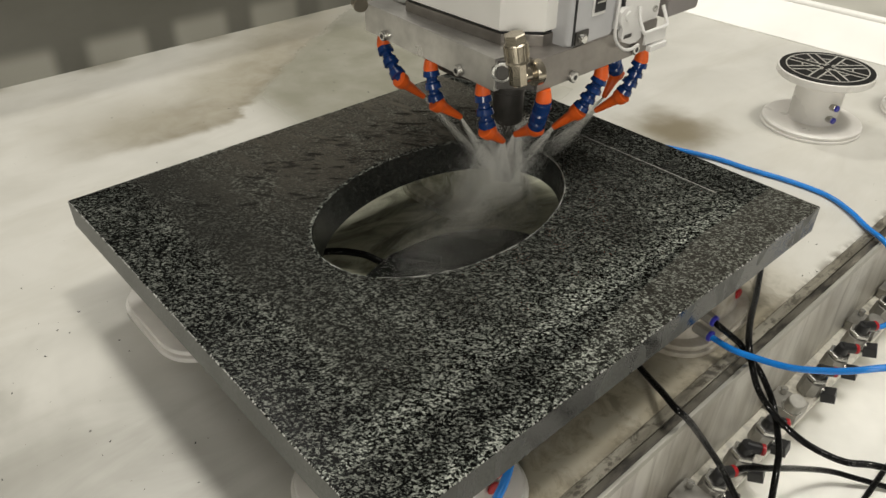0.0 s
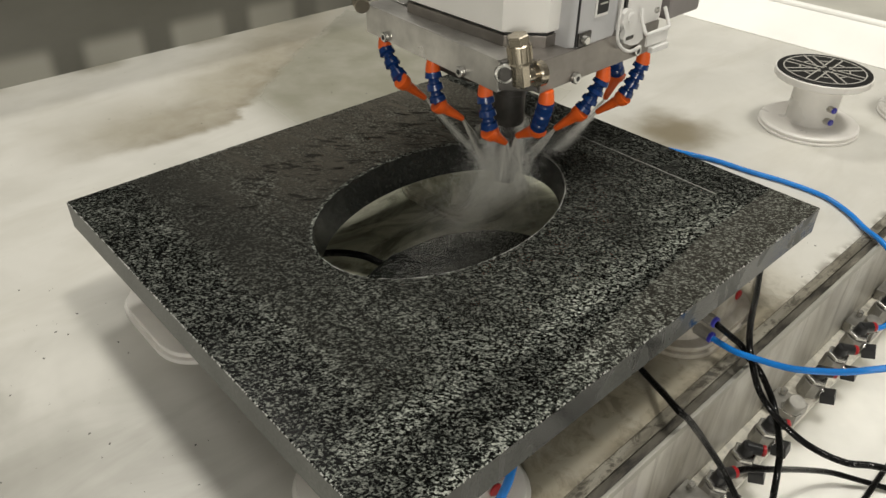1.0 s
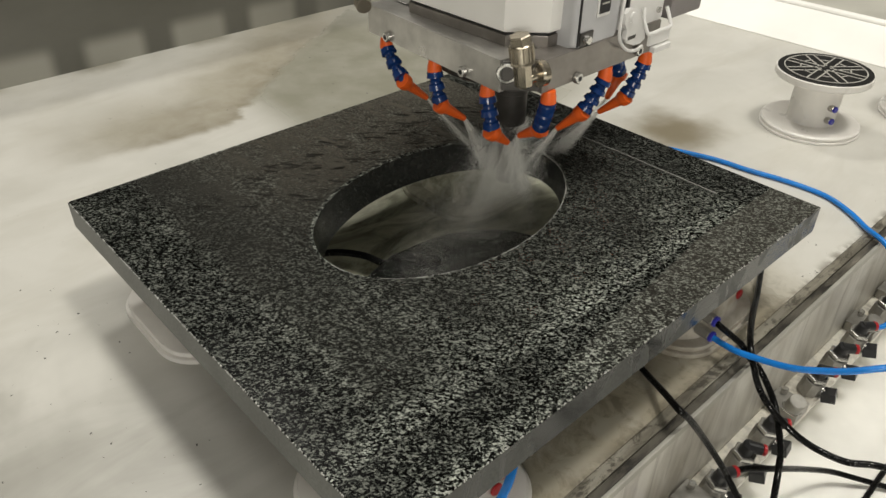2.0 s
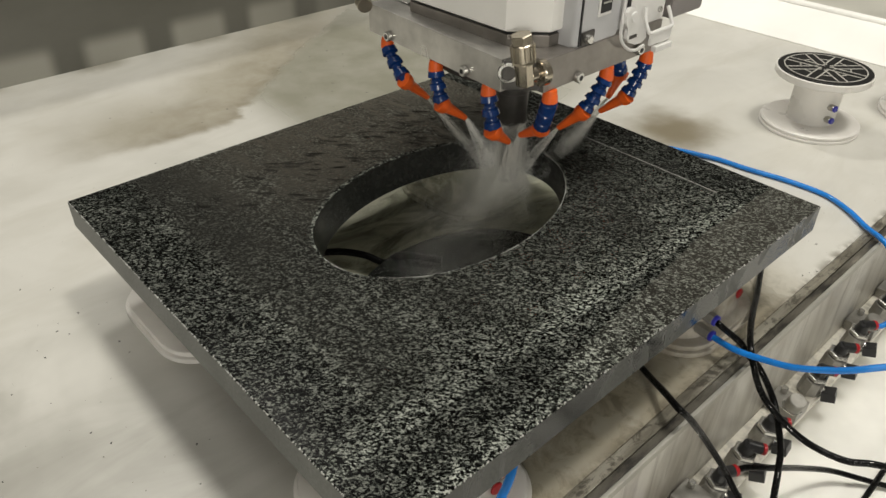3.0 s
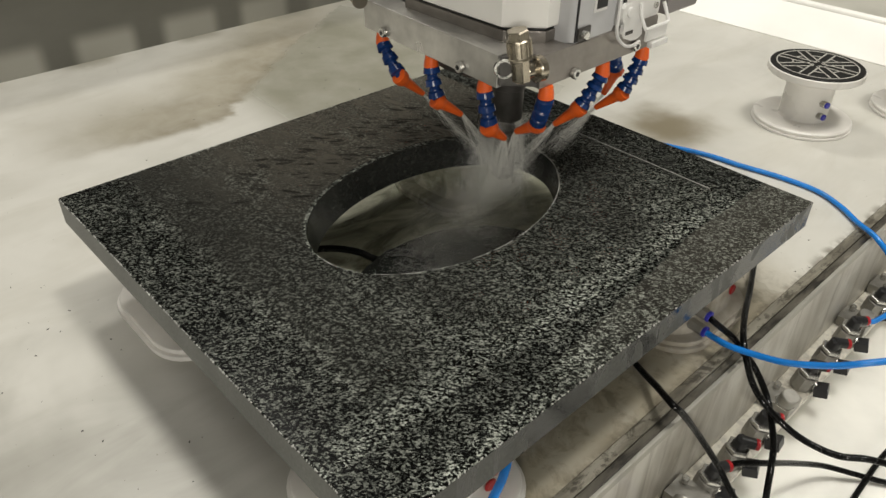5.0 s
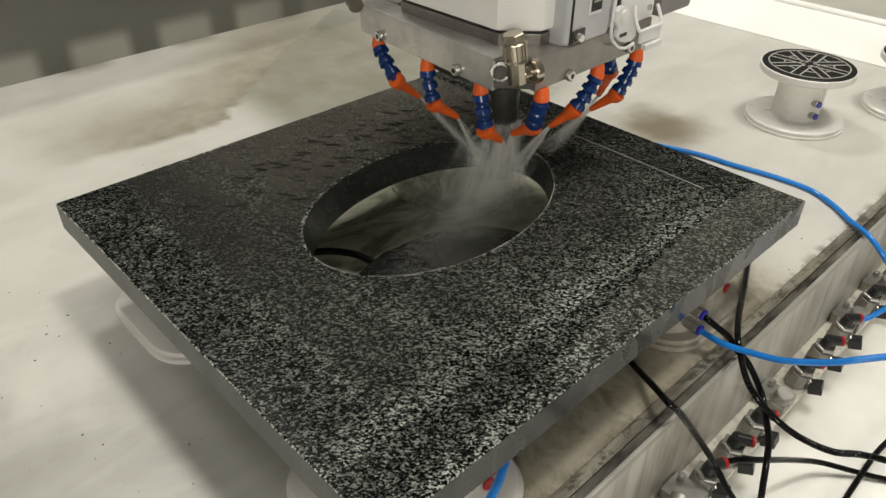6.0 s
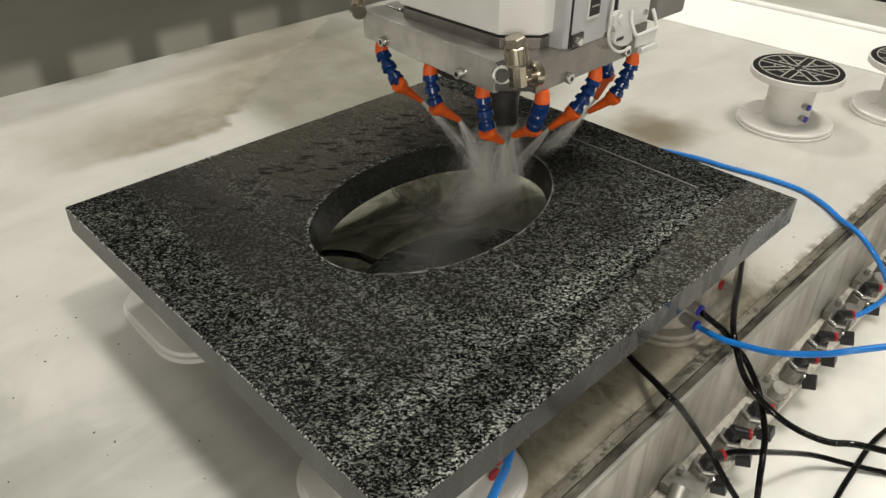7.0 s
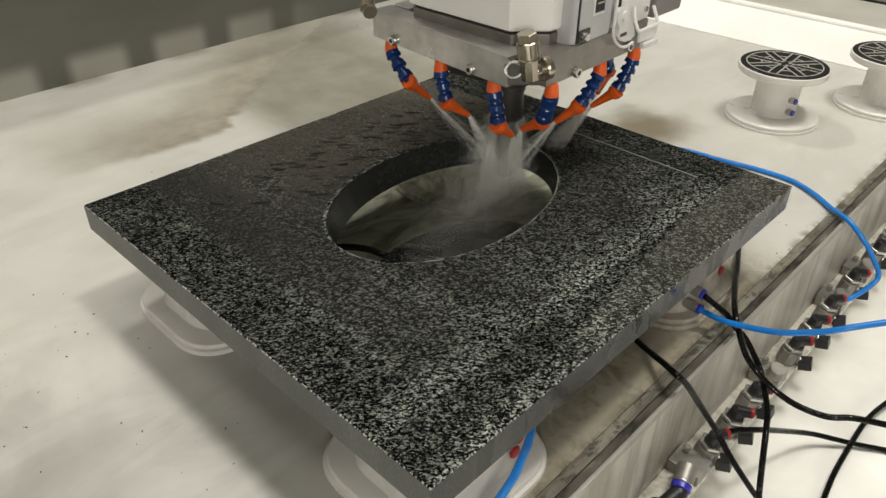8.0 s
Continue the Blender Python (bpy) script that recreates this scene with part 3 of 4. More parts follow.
def ring_plate(bm, x0, x1, y0, y1, z0, z1, hole, edge=0.0012, rim_drop=0.0012, low=None):
    """A rectangular plate with an oval hole: top, bottom, outer sides, bore; material 0 top, 1 sides, 2 bore."""
    n = len(hole)
    cx, cy = OVAL[0], OVAL[1]
    corners = [math.atan2(y - cy, x - cx) for x, y in ((x1, y1), (x0, y1), (x0, y0), (x1, y0))]
    outer = []
    angs = [math.atan2(y - cy, x - cx) for x, y in hole]
    snapped = {}
    for c in corners:
        k = min(range(n), key=lambda i: abs((angs[i] - c + math.pi) % (2 * math.pi) - math.pi))
        snapped[k] = c
    for i in range(n):
        a = snapped.get(i, angs[i])
        dx, dy = math.cos(a), math.sin(a)
        s = min((x1 - cx) / dx if dx > 1e-9 else 9, (x0 - cx) / dx if dx < -1e-9 else 9, (y1 - cy) / dy if dy > 1e-9 else 9, (y0 - cy) / dy if dy < -1e-9 else 9)
        outer.append((cx + dx * s, cy + dy * s))

    def ring(pts, z, shrink=0.0):
        out = []
        for x, y in pts:
            if shrink:
                x = min(max(x, x0 + shrink), x1 - shrink)
                y = min(max(y, y0 + shrink), y1 - shrink)
            out.append(bm.verts.new((x, y, z)))
        return out
    ccx, ccy = sum(x for x, y in hole) / n, sum(y for x, y in hole) / n
    rim = [(ccx + (x - ccx) * 1.006, ccy + (y - ccy) * 1.006) for x, y in hole]
    ht, hm, hb = ring(rim, z1), ring(hole, z1 - rim_drop), ring(low or hole, z0)
    ot, om, ob = ring(outer, z1, edge), ring(outer, z1 - edge), ring(outer, z0)
    for i in range(n):
        j = (i + 1) % n
        for quad, mi in (((ht[i], ot[i], ot[j], ht[j]), 0), ((ot[i], om[i], om[j], ot[j]), 0), ((om[i], ob[i], ob[j], om[j]), 1), ((ob[i], hb[i], hb[j], ob[j]), 1), ((hb[i], hm[i], hm[j], hb[j]), 2), ((hm[i], ht[i], ht[j], hm[j]), 4)):
            bm.faces.new(quad).material_index = mi
    return bm


def build_slab():
    rnd = random.Random(4)
    hole = []
    pts = oval_pts(180)
    for x, y in pts:
        hole.append((x + rnd.uniform(-0.0004, 0.0004), y + rnd.uniform(-0.0004, 0.0004)))
    bm = ring_plate(B(), 0, SLAB_X, 0, SLAB_Y, SLAB_Z0, SLAB_Z1, hole, low=oval_pts(180, 0, BORE_FOOT))
    for f in bm.faces:
        c = f.calc_center_median()
        # the side at x = 0 takes the paler edge material
        if f.material_index == 1 and c.x < 0.0005:
            f.material_index = 3
        if f.material_index == 4 and c.y > 0.235 - 0.1 * (c.x - 0.29):
            f.material_index = 2
    ob = link_mesh("granite_slab", bm, [GRANITE, SAWN, BORE, PALE_EDGE, PALE_EDGE])
    # chipped arris
    bm = B()
    for k in range(420):
        along = rnd.random()
        x, y = (0.0004, along * SLAB_Y) if k % 3 else (along * SLAB_X, 0.0004)
        sz = rnd.uniform(0.0003, 0.0009)
        m = Matrix.Translation((x, y, SLAB_Z1 - 0.0006)) @ Euler((rnd.random() * 6, rnd.random() * 6, rnd.random() * 6)).to_matrix().to_4x4() @ Matrix.Diagonal((sz * 1.6, sz, sz * 0.7, 1))
        bmesh.ops.create_icosphere(bm, subdivisions=1, radius=1, matrix=m)
    # unpolished ring that the cutter leaves round the front of the hole
    inner, outer = oval_pts(240, 0.0006), oval_pts(240, 0.0017)
    ring = B()
    rows = []
    for k, ((xa, ya), (xb, yb)) in enumerate(zip(inner, outer)):
        grow = 0.35 + 0.65 * abs(math.sin(0.37 * k) * math.sin(0.11 * k + 1))
        rows.append((ring.verts.new((xa, ya, SLAB_Z1 + 0.0001)), ring.verts.new((xa + (xb - xa) * grow, ya + (yb - ya) * grow, SLAB_Z1 + 0.0004))))
    for k in range(240):
        (a, c), (d, e) = rows[k], rows[(k + 1) % 240]
        if a.co.y < 0.262:
            ring.faces.new((a, c, e, d))
    bmesh.ops.delete(ring, geom=[v for v in ring.verts if not v.link_faces], context="VERTS")
    rim = link_mesh("cut_rim", ring, CHIP)
    rim.parent = ob
    tagged(rim, "pale unpolished rim of the cut-out")
    chips = link_mesh("edge_chips", bm, CHIP)
    chips.parent = ob
    tagged(chips, "pale chipped spots along the arris", kind="stuff")
    tagged(ob, "black and grey speckled granite slab with an oval cut-out, wet", "stone slab")
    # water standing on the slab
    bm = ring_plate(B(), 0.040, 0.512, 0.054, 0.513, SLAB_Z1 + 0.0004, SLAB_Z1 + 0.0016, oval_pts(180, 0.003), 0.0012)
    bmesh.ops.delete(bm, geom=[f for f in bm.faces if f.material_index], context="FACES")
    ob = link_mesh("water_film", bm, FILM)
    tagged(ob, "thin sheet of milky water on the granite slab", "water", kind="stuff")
    bm = tube(B(), [(0.512, 0.085, SLAB_Z1 + 0.0006), (0.5122, 0.16, SLAB_Z1 + 0.0006), (0.5118, 0.24, SLAB_Z1 + 0.0006), (0.512, 0.33, SLAB_Z1 + 0.0006)], 0.0006, 6)
    tagged(link_mesh("water_bead", bm, BEAD), "bright bead along the water's edge on the slab", "water", kind="stuff")
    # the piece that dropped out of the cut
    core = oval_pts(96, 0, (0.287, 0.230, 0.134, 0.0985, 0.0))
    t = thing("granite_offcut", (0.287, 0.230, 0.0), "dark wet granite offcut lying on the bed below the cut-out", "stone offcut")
    # the bore's dark wet colour also holds the slab's shade over the offcut
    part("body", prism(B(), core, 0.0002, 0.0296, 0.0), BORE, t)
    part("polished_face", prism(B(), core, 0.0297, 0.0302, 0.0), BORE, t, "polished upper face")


build_slab()

# ---------------------------------------------------------------- vacuum pods


def port(bm_body, bm_ring, p, d, length=0.012, r=0.0052):
    p, d = Vector(p), Vector(d).normalized()
    rod(bm_body, p, p + d * length, r, seg=6, edge=0.0008)
    rod(bm_ring, p + d * length, p + d * (length + 0.004), r * 0.95, seg=16, edge=0.0008)


def pad_grooves(cx, cy, z, R):
    """Ring, eight double spokes and a short bar across each sector."""
    bm = B()
    lathe(bm, [(R * 0.85, z), (R * 0.85, z + 0.0006), (R * 0.875, z + 0.0006), (R * 0.875, z)], 48, Matrix.Translation((cx, cy, 0)), closed=False)

    def bar(turn, x0, x1, y0, y1, wide):
        a, c = Vector((x0 * R, y0 * R, 0)), Vector((x1 * R, y1 * R, 0))
        d = c - a
        m = Matrix.Translation((cx, cy, z)) @ Matrix.Rotation(turn, 4, "Z") @ Matrix.Translation((a + c) / 2) @ Matrix.Rotation(math.atan2(d.y, d.x), 4, "Z")
        bmesh.ops.create_cube(bm, size=1, matrix=m @ Matrix.Diagonal((d.length, R * wide, 0.0012, 1)))
    for k in range(8):
        turn = radians(45 * k + 4)
        inner = 0.05 if k % 2 == 0 else 0.14
        for side in (-1, 1):
            bar(turn, inner, 0.855, 0.095 * side, 0.095 * side, 0.030)
        bar(turn + radians(22.5), 0.52, 0.52, -0.13, 0.13, 0.028)
    return bm


def round_pod(x, y):
    t = thing("vacuum_pod", (x, y, 0), "white round suction pod with a black grooved rubber pad", "suction pod", "suction pods on the bed")
    m = Matrix.Translation((x, y, 0))
    part("base", lathe(B(), [(0.0755, 0.0), (0.0765, 0.001), (0.0765, 0.004), (0.074, 0.0052), (0.074, 0.0062), (0.0755, 0.0072), (0.0755, 0.010), (0.073, 0.0122), (0.038, 0.0125)], 56, m), POD, t)
    part("column", lathe(B(), [(0.0375, 0.012), (0.0365, 0.015), (0.0365, 0.078), (0.040, 0.083)], 40, m), POD, t)
    part("head_plate", lathe(B(), [(0.040, 0.082), (0.069, 0.0825), (0.0718, 0.085), (0.0718, 0.0935), (0.0708, 0.0945)], 56, m), POD, t)
    part("pad", lathe(B(), [(0.0695, 0.0942), (0.0695, 0.0958), (0.069, 0.0962)], 56, m), PAD, t, "black rubber pad")
    part("groove", pad_grooves(x, y, 0.0962, 0.0695), GROOVE_LIGHT, t, "pale grooves in the rubber pad")
    d = Vector((-0.25, -1, 0)).normalized()
    for z in (0.046, 0.026):
        b1, b2 = B(), B()
        port(b1, b2, Vector((x, y, z)) + Vector((-0.55, -0.84, 0)).normalized() * 0.032, d)
        f = part("air_port", b1, NICKEL, t, "nickel air fitting")
        part("release_ring", b2, RING_BLUE, f, "violet blue release ring")
    return t


round_pod(1.0335, 0.198)
round_pod(1.220, 0.080)


# slurry tones that also carry the slab's shade over the far pod
def build_slurry_shade(nt, b):
    v = coords(nt)
    f = noise_of(nt, stretched(nt, v, 1, 1.8, 1), 20, 5, 0.6, 1.0)
    nt.links.new(ramp(nt, f, [(0.34, (0.20, 0.20, 0.145)), (0.50, (0.40, 0.395, 0.305)), (0.66, (0.66, 0.65, 0.54))]), b.inputs["Base Color"])
    b.inputs["Roughness"].default_value = 0.2
    bump(nt, b, f, 0.1, 0.001)


POD_WET_SHADE = material("pod_slurry_shade", build_slurry_shade)


# the slab's shade over this pod is put into its brown slurry tones
def build_pod_splash_shade(nt, b):
    v = coords(nt)
    f = noise_of(nt, v, 16, 5, 0.6, 0.6)
    nt.links.new(ramp(nt, f, [(0.34, (0.30, 0.27, 0.22)), (0.55, (0.50, 0.465, 0.40)), (0.72, (0.72, 0.69, 0.64))]), b.inputs["Base Color"])
    b.inputs["Roughness"].default_value = 0.16
    bump(nt, b, noise_of(nt, v, 60, 4), 0.08, 0.001)


POD_SPLASH_SHADE = material("pod_splash_shade", build_pod_splash_shade)


def flared(bm, cx, cy, w, h, r, rows):
    """A rounded square column through (height, growth) rows."""
    rings = []
    for z, grow in rows:
        rings.append([bm.verts.new((x, y, z)) for x, y in round_rect(cx, cy, w + 2 * grow, h + 2 * grow, r + grow)])
    for a, c in zip(rings, rings[1:]):
        for i in range(len(a)):
            j = (i + 1) % len(a)
            bm.faces.new((a[i], a[j], c[j], c[i]))
    bm.faces.new(rings[0][::-1])
    bm.faces.new(rings[-1])
    return bm


def square_pod(cx, cy, ports, dot, skin=POD, label="white rounded square suction pod under the granite slab", wide=0.116, deep=0.114, foot=0.168):
    t = thing("vacuum_pod", (cx, cy, 0), label, "suction pod", "suction pods under the slab")
    part("foot", prism(B(), round_rect(cx, cy, foot, foot - 0.002, 0.046), 0.0, 0.0062, 0.0015), skin, t)
    part("base", prism(B(), round_rect(cx, cy, foot - 0.007, foot - 0.009, 0.043), 0.0058, 0.0122, 0.002), skin, t)
    part("column", flared(B(), cx, cy, wide, deep, 0.037, [(0.012, 0.005), (0.0135, 0.0035), (0.016, 0.0018), (0.020, 0.0006), (0.026, 0.0), (0.080, 0.0)]), skin, t)
    part("head_plate", prism(B(), round_rect(cx, cy, 0.140, 0.140, 0.03), 0.080, 0.0915, 0.002), skin, t)
    part("pad", prism(B(), round_rect(cx, cy, 0.136, 0.136, 0.03), 0.0915, 0.094), PAD, t, "black rubber pad")
    for p in ports:
        b1, b2 = B(), B()
        port(b1, b2, p, (-0.05, -1, -0.05), 0.016, 0.0062)
        f = part("air_port", b1, NICKEL_DARK, t, "nickel air fitting")
        part("release_ring", b2, RING_BLUE, f, "violet blue release ring")
    for p in dot:
        bm = rod(B(), p, Vector(p) + Vector((0, -0.003, 0)), 0.006, seg=20, edge=0.001)
        part("plug", bm, RED, t, "dark red plug")


square_pod(0.095, 0.090, [], [(0.1345, 0.0340, 0.0215), (0.1440, 0.0375, 0.0290)])
square_pod(0.094, 0.421, [], [])
square_pod(0.466, 0.086, [(0.4235, 0.0315, 0.0460), (0.4275, 0.0330, 0.0230)], [(0.5130, 0.0345, 0.020)], POD_SPLASH_SHADE, "white rounded square suction pod, splashes and shade in its colour, under the slab", 0.124, 0.112, 0.154)
square_pod(0.474, 0.421, [], [], POD_WET_SHADE, "white rounded square suction pod, wet slurry and shade in its colour, under the slab", 0.106, 0.104, 0.154)

# ---------------------------------------------------------------- spindle head
AX, AY = 0.42, 0.303
HEAD = thing("spindle_head", (AX, AY, 0), "milling spindle head with white cover, steel frame and coolant nozzles", "machine head")


def octagon(x0, x1, y0, y1, c):
    return [(x0 + c, y0), (x1 - c, y0), (x1, y0 + c), (x1, y1 - c), (x1 - c, y1), (x0 + c, y1), (x0, y1 - c), (x0, y0 + c)]


def build_head():
    fx0, fx1, fy0, fy1 = 0.302, 0.506, 0.186, 0.421
    z0, z1 = 0.2545, 0.285
    c = 0.027
    w = 0.028
    part("frame_bar", prism(B(), [(fx0, fy0 + c), (fx0 + w, fy0 + c), (fx0 + w + 0.0145, fy1), (fx0 + 0.0145, fy1)], z0, z1, 0.001), STEEL, HEAD, "milled steel frame bar")
    part("frame_bar", prism(B(), [(fx0 + c, fy0), (fx1, fy0), (fx1, fy0 + w), (fx0 + c, fy0 + w)], z0, z1, 0.001), STEEL_BROWN, HEAD, "brown steel frame bar")
    part("frame_bar", box(B(), fx1 - w, fx1, fy0 + w + 0.001, fy1, z0, z1, 0.001), STEEL, HEAD, "milled steel frame bar")
    part("frame_bar", box(B(), fx0 + w + 0.016, fx1 - w - 0.001, fy1 - w, fy1, z0, z1, 0.001), STEEL, HEAD, "milled steel frame bar")
    part("corner_block", prism(B(), [(fx0 + 0.002, fy0 + c - 0.001), (fx0 + c - 0.001, fy0 + 0.002), (fx0 + w + 0.014, fy0 + w), (fx0 + w, fy0 + w + 0.014)], z0 + 0.002, z1 - 0.001, 0.001), DARKSTEEL, HEAD, "dark corner block")
    part("inner_plate", box(B(), fx0 + w + 0.015, fx1 - w - 0.001, fy0 + w + 0.001, fy1 - w - 0.001, 0.262, 0.2835), DARKSTEEL, HEAD, "dark plate inside the frame")
    part("cover_neck", prism(B(), octagon(0.330, 0.514, 0.207, 0.396, 0.027), 0.284, 0.2955, 0.001), STEEL_BROWN, HEAD, "brown stained steel flange")
    # shade of the gap below the cover, put into a black strip
    part("cover_neck", prism(B(), octagon(0.332, 0.512, 0.209, 0.394, 0.026), 0.2955, 0.300, 0.0005), BLACK, HEAD, "black strip under the cover, shade of the gap put into it")
    part("cover", prism(B(), octagon(0.326, 0.518, 0.204, 0.400, 0.029), 0.2985, 0.80, 0.003), COVER, HEAD, "white painted sheet cover")
    m = Matrix.Translation((AX, AY, 0))
    part("housing", lathe(B(), [(0.080, 0.2325), (0.089, 0.2365), (0.091, 0.243), (0.091, 0.2620)], 56, m), DARKSTEEL, HEAD, "dark round spindle housing")
    part("spindle_nose", lathe(B(), [(0.0165, 0.160), (0.0175, 0.162), (0.0175, 0.196), (0.0190, 0.197), (0.0190, 0.203), (0.025, 0.206), (0.029, 0.2365)], 40, m), DARKSTEEL, HEAD, "dark steel spindle nose")
    part("cutter", lathe(B(), [(0.010, 0.172), (0.010, 0.150), (0.0125, 0.148), (0.013, 0.146), (0.013, 0.088), (0.012, 0.086)], 32, m), DARKSTEEL, HEAD, "round grinding wheel")
    # bolts on the bars
    for p, d in (((0.3140, 0.3836, 0.2595), (-1, 0.076, 0)), ((0.3050, 0.2606, 0.2605), (-1, 0.076, 0)), ((0.3764, 0.186, 0.258), (0, -1, 0)), ((0.47, 0.186, 0.262), (0, -1, 0))):
        p, d = Vector(p), Vector(d)
        bm = rod(B(), p, p + d * 0.005, 0.0052, seg=20, edge=0.0008)
        b = part("bolt", bm, BOLT, HEAD, "zinc socket bolt")
        part("socket", rod(B(), p + d * 0.0046, p + d * 0.0053, 0.0026, seg=6), BLACK, b)


build_head()


def nozzle(base, mid, tip, n=3):
    base, mid, tip = Vector(base), Vector(mid), Vector(tip)
    t = part("coolant_nozzle", lathe(B(), [(0.0058, 0.0), (0.0062, 0.0012), (0.0062, 0.25 * (0.2544 - base.z)), (0.0068, 0.40 * (0.2544 - base.z)), (0.0075, 1.0 * (0.2544 - base.z)), (0.0070, 0.0008 + (0.2544 - base.z))], 20, frame_to((base.x, base.y, 0.2544), base)[0]), ORANGE, HEAD, "orange threaded nozzle connector")
    start = base
    bow = (start + mid) / 2 + Vector((start.x - AX, start.y - AY, 0)).normalized() * 0.0015
    path = spline([start, bow, mid], 12)
    for k in range(n):
        a, b = path[round(k * 24 / n)], path[round((k + 1) * 24 / n)]
        m, d = frame_to(a, b)
        prof = [(0.0050, -0.0008), (0.0066, 0.02 * d), (0.0079, 0.10 * d), (0.0080, 0.20 * d), (0.0086, 0.46 * d), (0.0087, 0.54 * d), (0.0078, 0.57 * d), (0.0056, 0.64 * d), (0.0052, 0.76 * d), (0.0060, 0.88 * d), (0.0060, 1.03 * d)]
        part("hose_segment", lathe(B(), prof, 20, m), BLUE, t, "dark blue ball-joint segment")
    m, d = frame_to(path[-1], tip)
    part("spout", lathe(B(), [(0.0062, -0.0055), (0.0086, -0.0045), (0.0089, 0.000), (0.0082, 0.0035), (0.0064, 0.0055), (0.0056, 0.009), (0.0030, d - 0.001), (0.0020, d)], 20, m), ORANGE, t, "orange tapered spout")
    return tip


TIPS = [
    nozzle((0.3225, 0.3985, 0.242), (0.3193, 0.3652, 0.2138), (0.3473, 0.3616, 0.189)),
    nozzle((0.3140, 0.3122, 0.2435), (0.3155, 0.3032, 0.2090), (0.3400, 0.2937, 0.1902)),
    nozzle((0.3125, 0.2370, 0.2425), (0.3148, 0.2300, 0.2058), (0.3332, 0.2258, 0.1902)),
    nozzle((0.3420, 0.1880, 0.2430), (0.3560, 0.2070, 0.2045), (0.3528, 0.2301, 0.1898)),
    nozzle((0.4290, 0.1905, 0.241), (0.4110, 0.2005, 0.2070), (0.4017, 0.2215, 0.1852), 4),
    nozzle((0.4970, 0.1915, 0.241), (0.4836, 0.2004, 0.203), (0.4773, 0.2258, 0.1797), 4),
    nozzle((0.4985, 0.2340, 0.243), (0.5285, 0.2400, 0.2050), (0.5134, 0.2422, 0.1795)),
]


def build_head_details():
    # brass elbow on the corner block
    e = part("elbow_fitting", rod(B(), (0.3055, 0.1960, 0.3110), (0.3070, 0.1948, 0.3025), 0.0098, seg=6, edge=0.001), BRASS, HEAD, "nickelled brass elbow fitting")
    part("sleeve", lathe(B(), [(0.0088, 0.0), (0.0102, 0.001), (0.0102, 0.0145), (0.0108, 0.0155), (0.0108, 0.0175), (0.0088, 0.0185)], 24, frame_to((0.3068, 0.1950, 0.3035), (0.3095, 0.193, 0.284))[0]), BRASS, e)
    for q in range(12):
        a = radians(30 * q)
        rib = frame_to((0.3068, 0.1950, 0.3035), (0.3095, 0.193, 0.284))[0]
        off = Vector((math.cos(a), math.sin(a), 0)) * 0.0101
        part("knurl", rod(B(), rib @ (off + Vector((0, 0, 0.002))), rib @ (off + Vector((0, 0, 0.0138))), 0.0011, seg=6), BRASS, e)
    part("knee", rod(B(), (0.3088, 0.1932, 0.288), (0.3112, 0.1915, 0.2655), 0.0085, seg=8, edge=0.0015), BRASS, e)
    part("stub", rod(B(), (0.3125, 0.1905, 0.2735), (0.3305, 0.1895, 0.2735), 0.0068, seg=20, edge=0.001), BRASS, e)
    part("nut", rod(B(), (0.3235, 0.1895, 0.2735), (0.3325, 0.1885, 0.2735), 0.0118, seg=24, edge=0.0015), BRASS, e)
    # ring bolt beside it
    d = Vector((-1, -1, 0)).normalized()
    p = Vector((0.3115, 0.2135, 0.2725))
    r = part("ring_bolt", lathe(B(), [(0.0085, 0), (0.0096, 0.001), (0.0096, 0.006), (0.0088, 0.0072), (0.0066, 0.0074), (0.0060, 0.0050)], 28, frame_to(p, p + d)[0]), BOLT, HEAD, "zinc ring bolt")
    part("socket", rod(B(), p + d * 0.0044, p + d * 0.0052, 0.0059, seg=20), DARKSTEEL, r)
    # elbow on the other end of the bar
    e = part("elbow_fitting", rod(B(), (0.309, 0.416, 0.330), (0.309, 0.417, 0.304), 0.0085, seg=6, edge=0.001), BRASS, HEAD, "nickelled brass elbow fitting")
    part("knee", rod(B(), (0.308, 0.417, 0.307), (0.308, 0.420, 0.284), 0.008, seg=20, edge=0.001), BRASS, e)
    part("nut", rod(B(), (0.308, 0.418, 0.289), (0.302, 0.408, 0.287), 0.0080, seg=24, edge=0.001), BRASS, e)
    # grey terminal box
    g = part("terminal_box", prism(B(), round_rect(0.4035, 0.203, 0.067, 0.030, 0.006), 0.2845, 0.50, 0.003), MOTOR, HEAD, "grey cast terminal box")
    part("lid_joint", prism(B(), round_rect(0.3755, 0.2005, 0.0022, 0.0276, 0.0008), 0.286, 0.50), BLACK, g)
    part("label_plate", box(B(), 0.3985, 0.4175, 0.1868, 0.188, 0.308, 0.335, 0.0003), CLAMP, g, "white frame of the rating plate")
    part("screen", box(B(), 0.401, 0.4165, 0.1863, 0.1867, 0.311, 0.335), BLACK, g, "black rating plate")
    part("bolt_recess", box(B(), 0.3770, 0.3950, 0.1855, 0.188, 0.286, 0.2985, 0.001), DARKSTEEL, g)
    part("bolt", rod(B(), (0.3825, 0.1858, 0.2925), (0.3825, 0.1795, 0.2925), 0.0042, seg=20, edge=0.0008), BOLT, g, "bright socket bolt")
    for z in (0.319, 0.326):
        part("mark", box(B(), 0.4035, 0.4145, 0.1859, 0.18625, z, z + 0.0015), GROOVE_LIGHT, g)
    # plug hood with its locking lever
    h = part("plug_hood", prism(B(), round_rect(0.479, 0.207, 0.070, 0.038, 0.008), 0.2845, 0.50, 0.003), CLAMP, HEAD, "white cast plug hood")
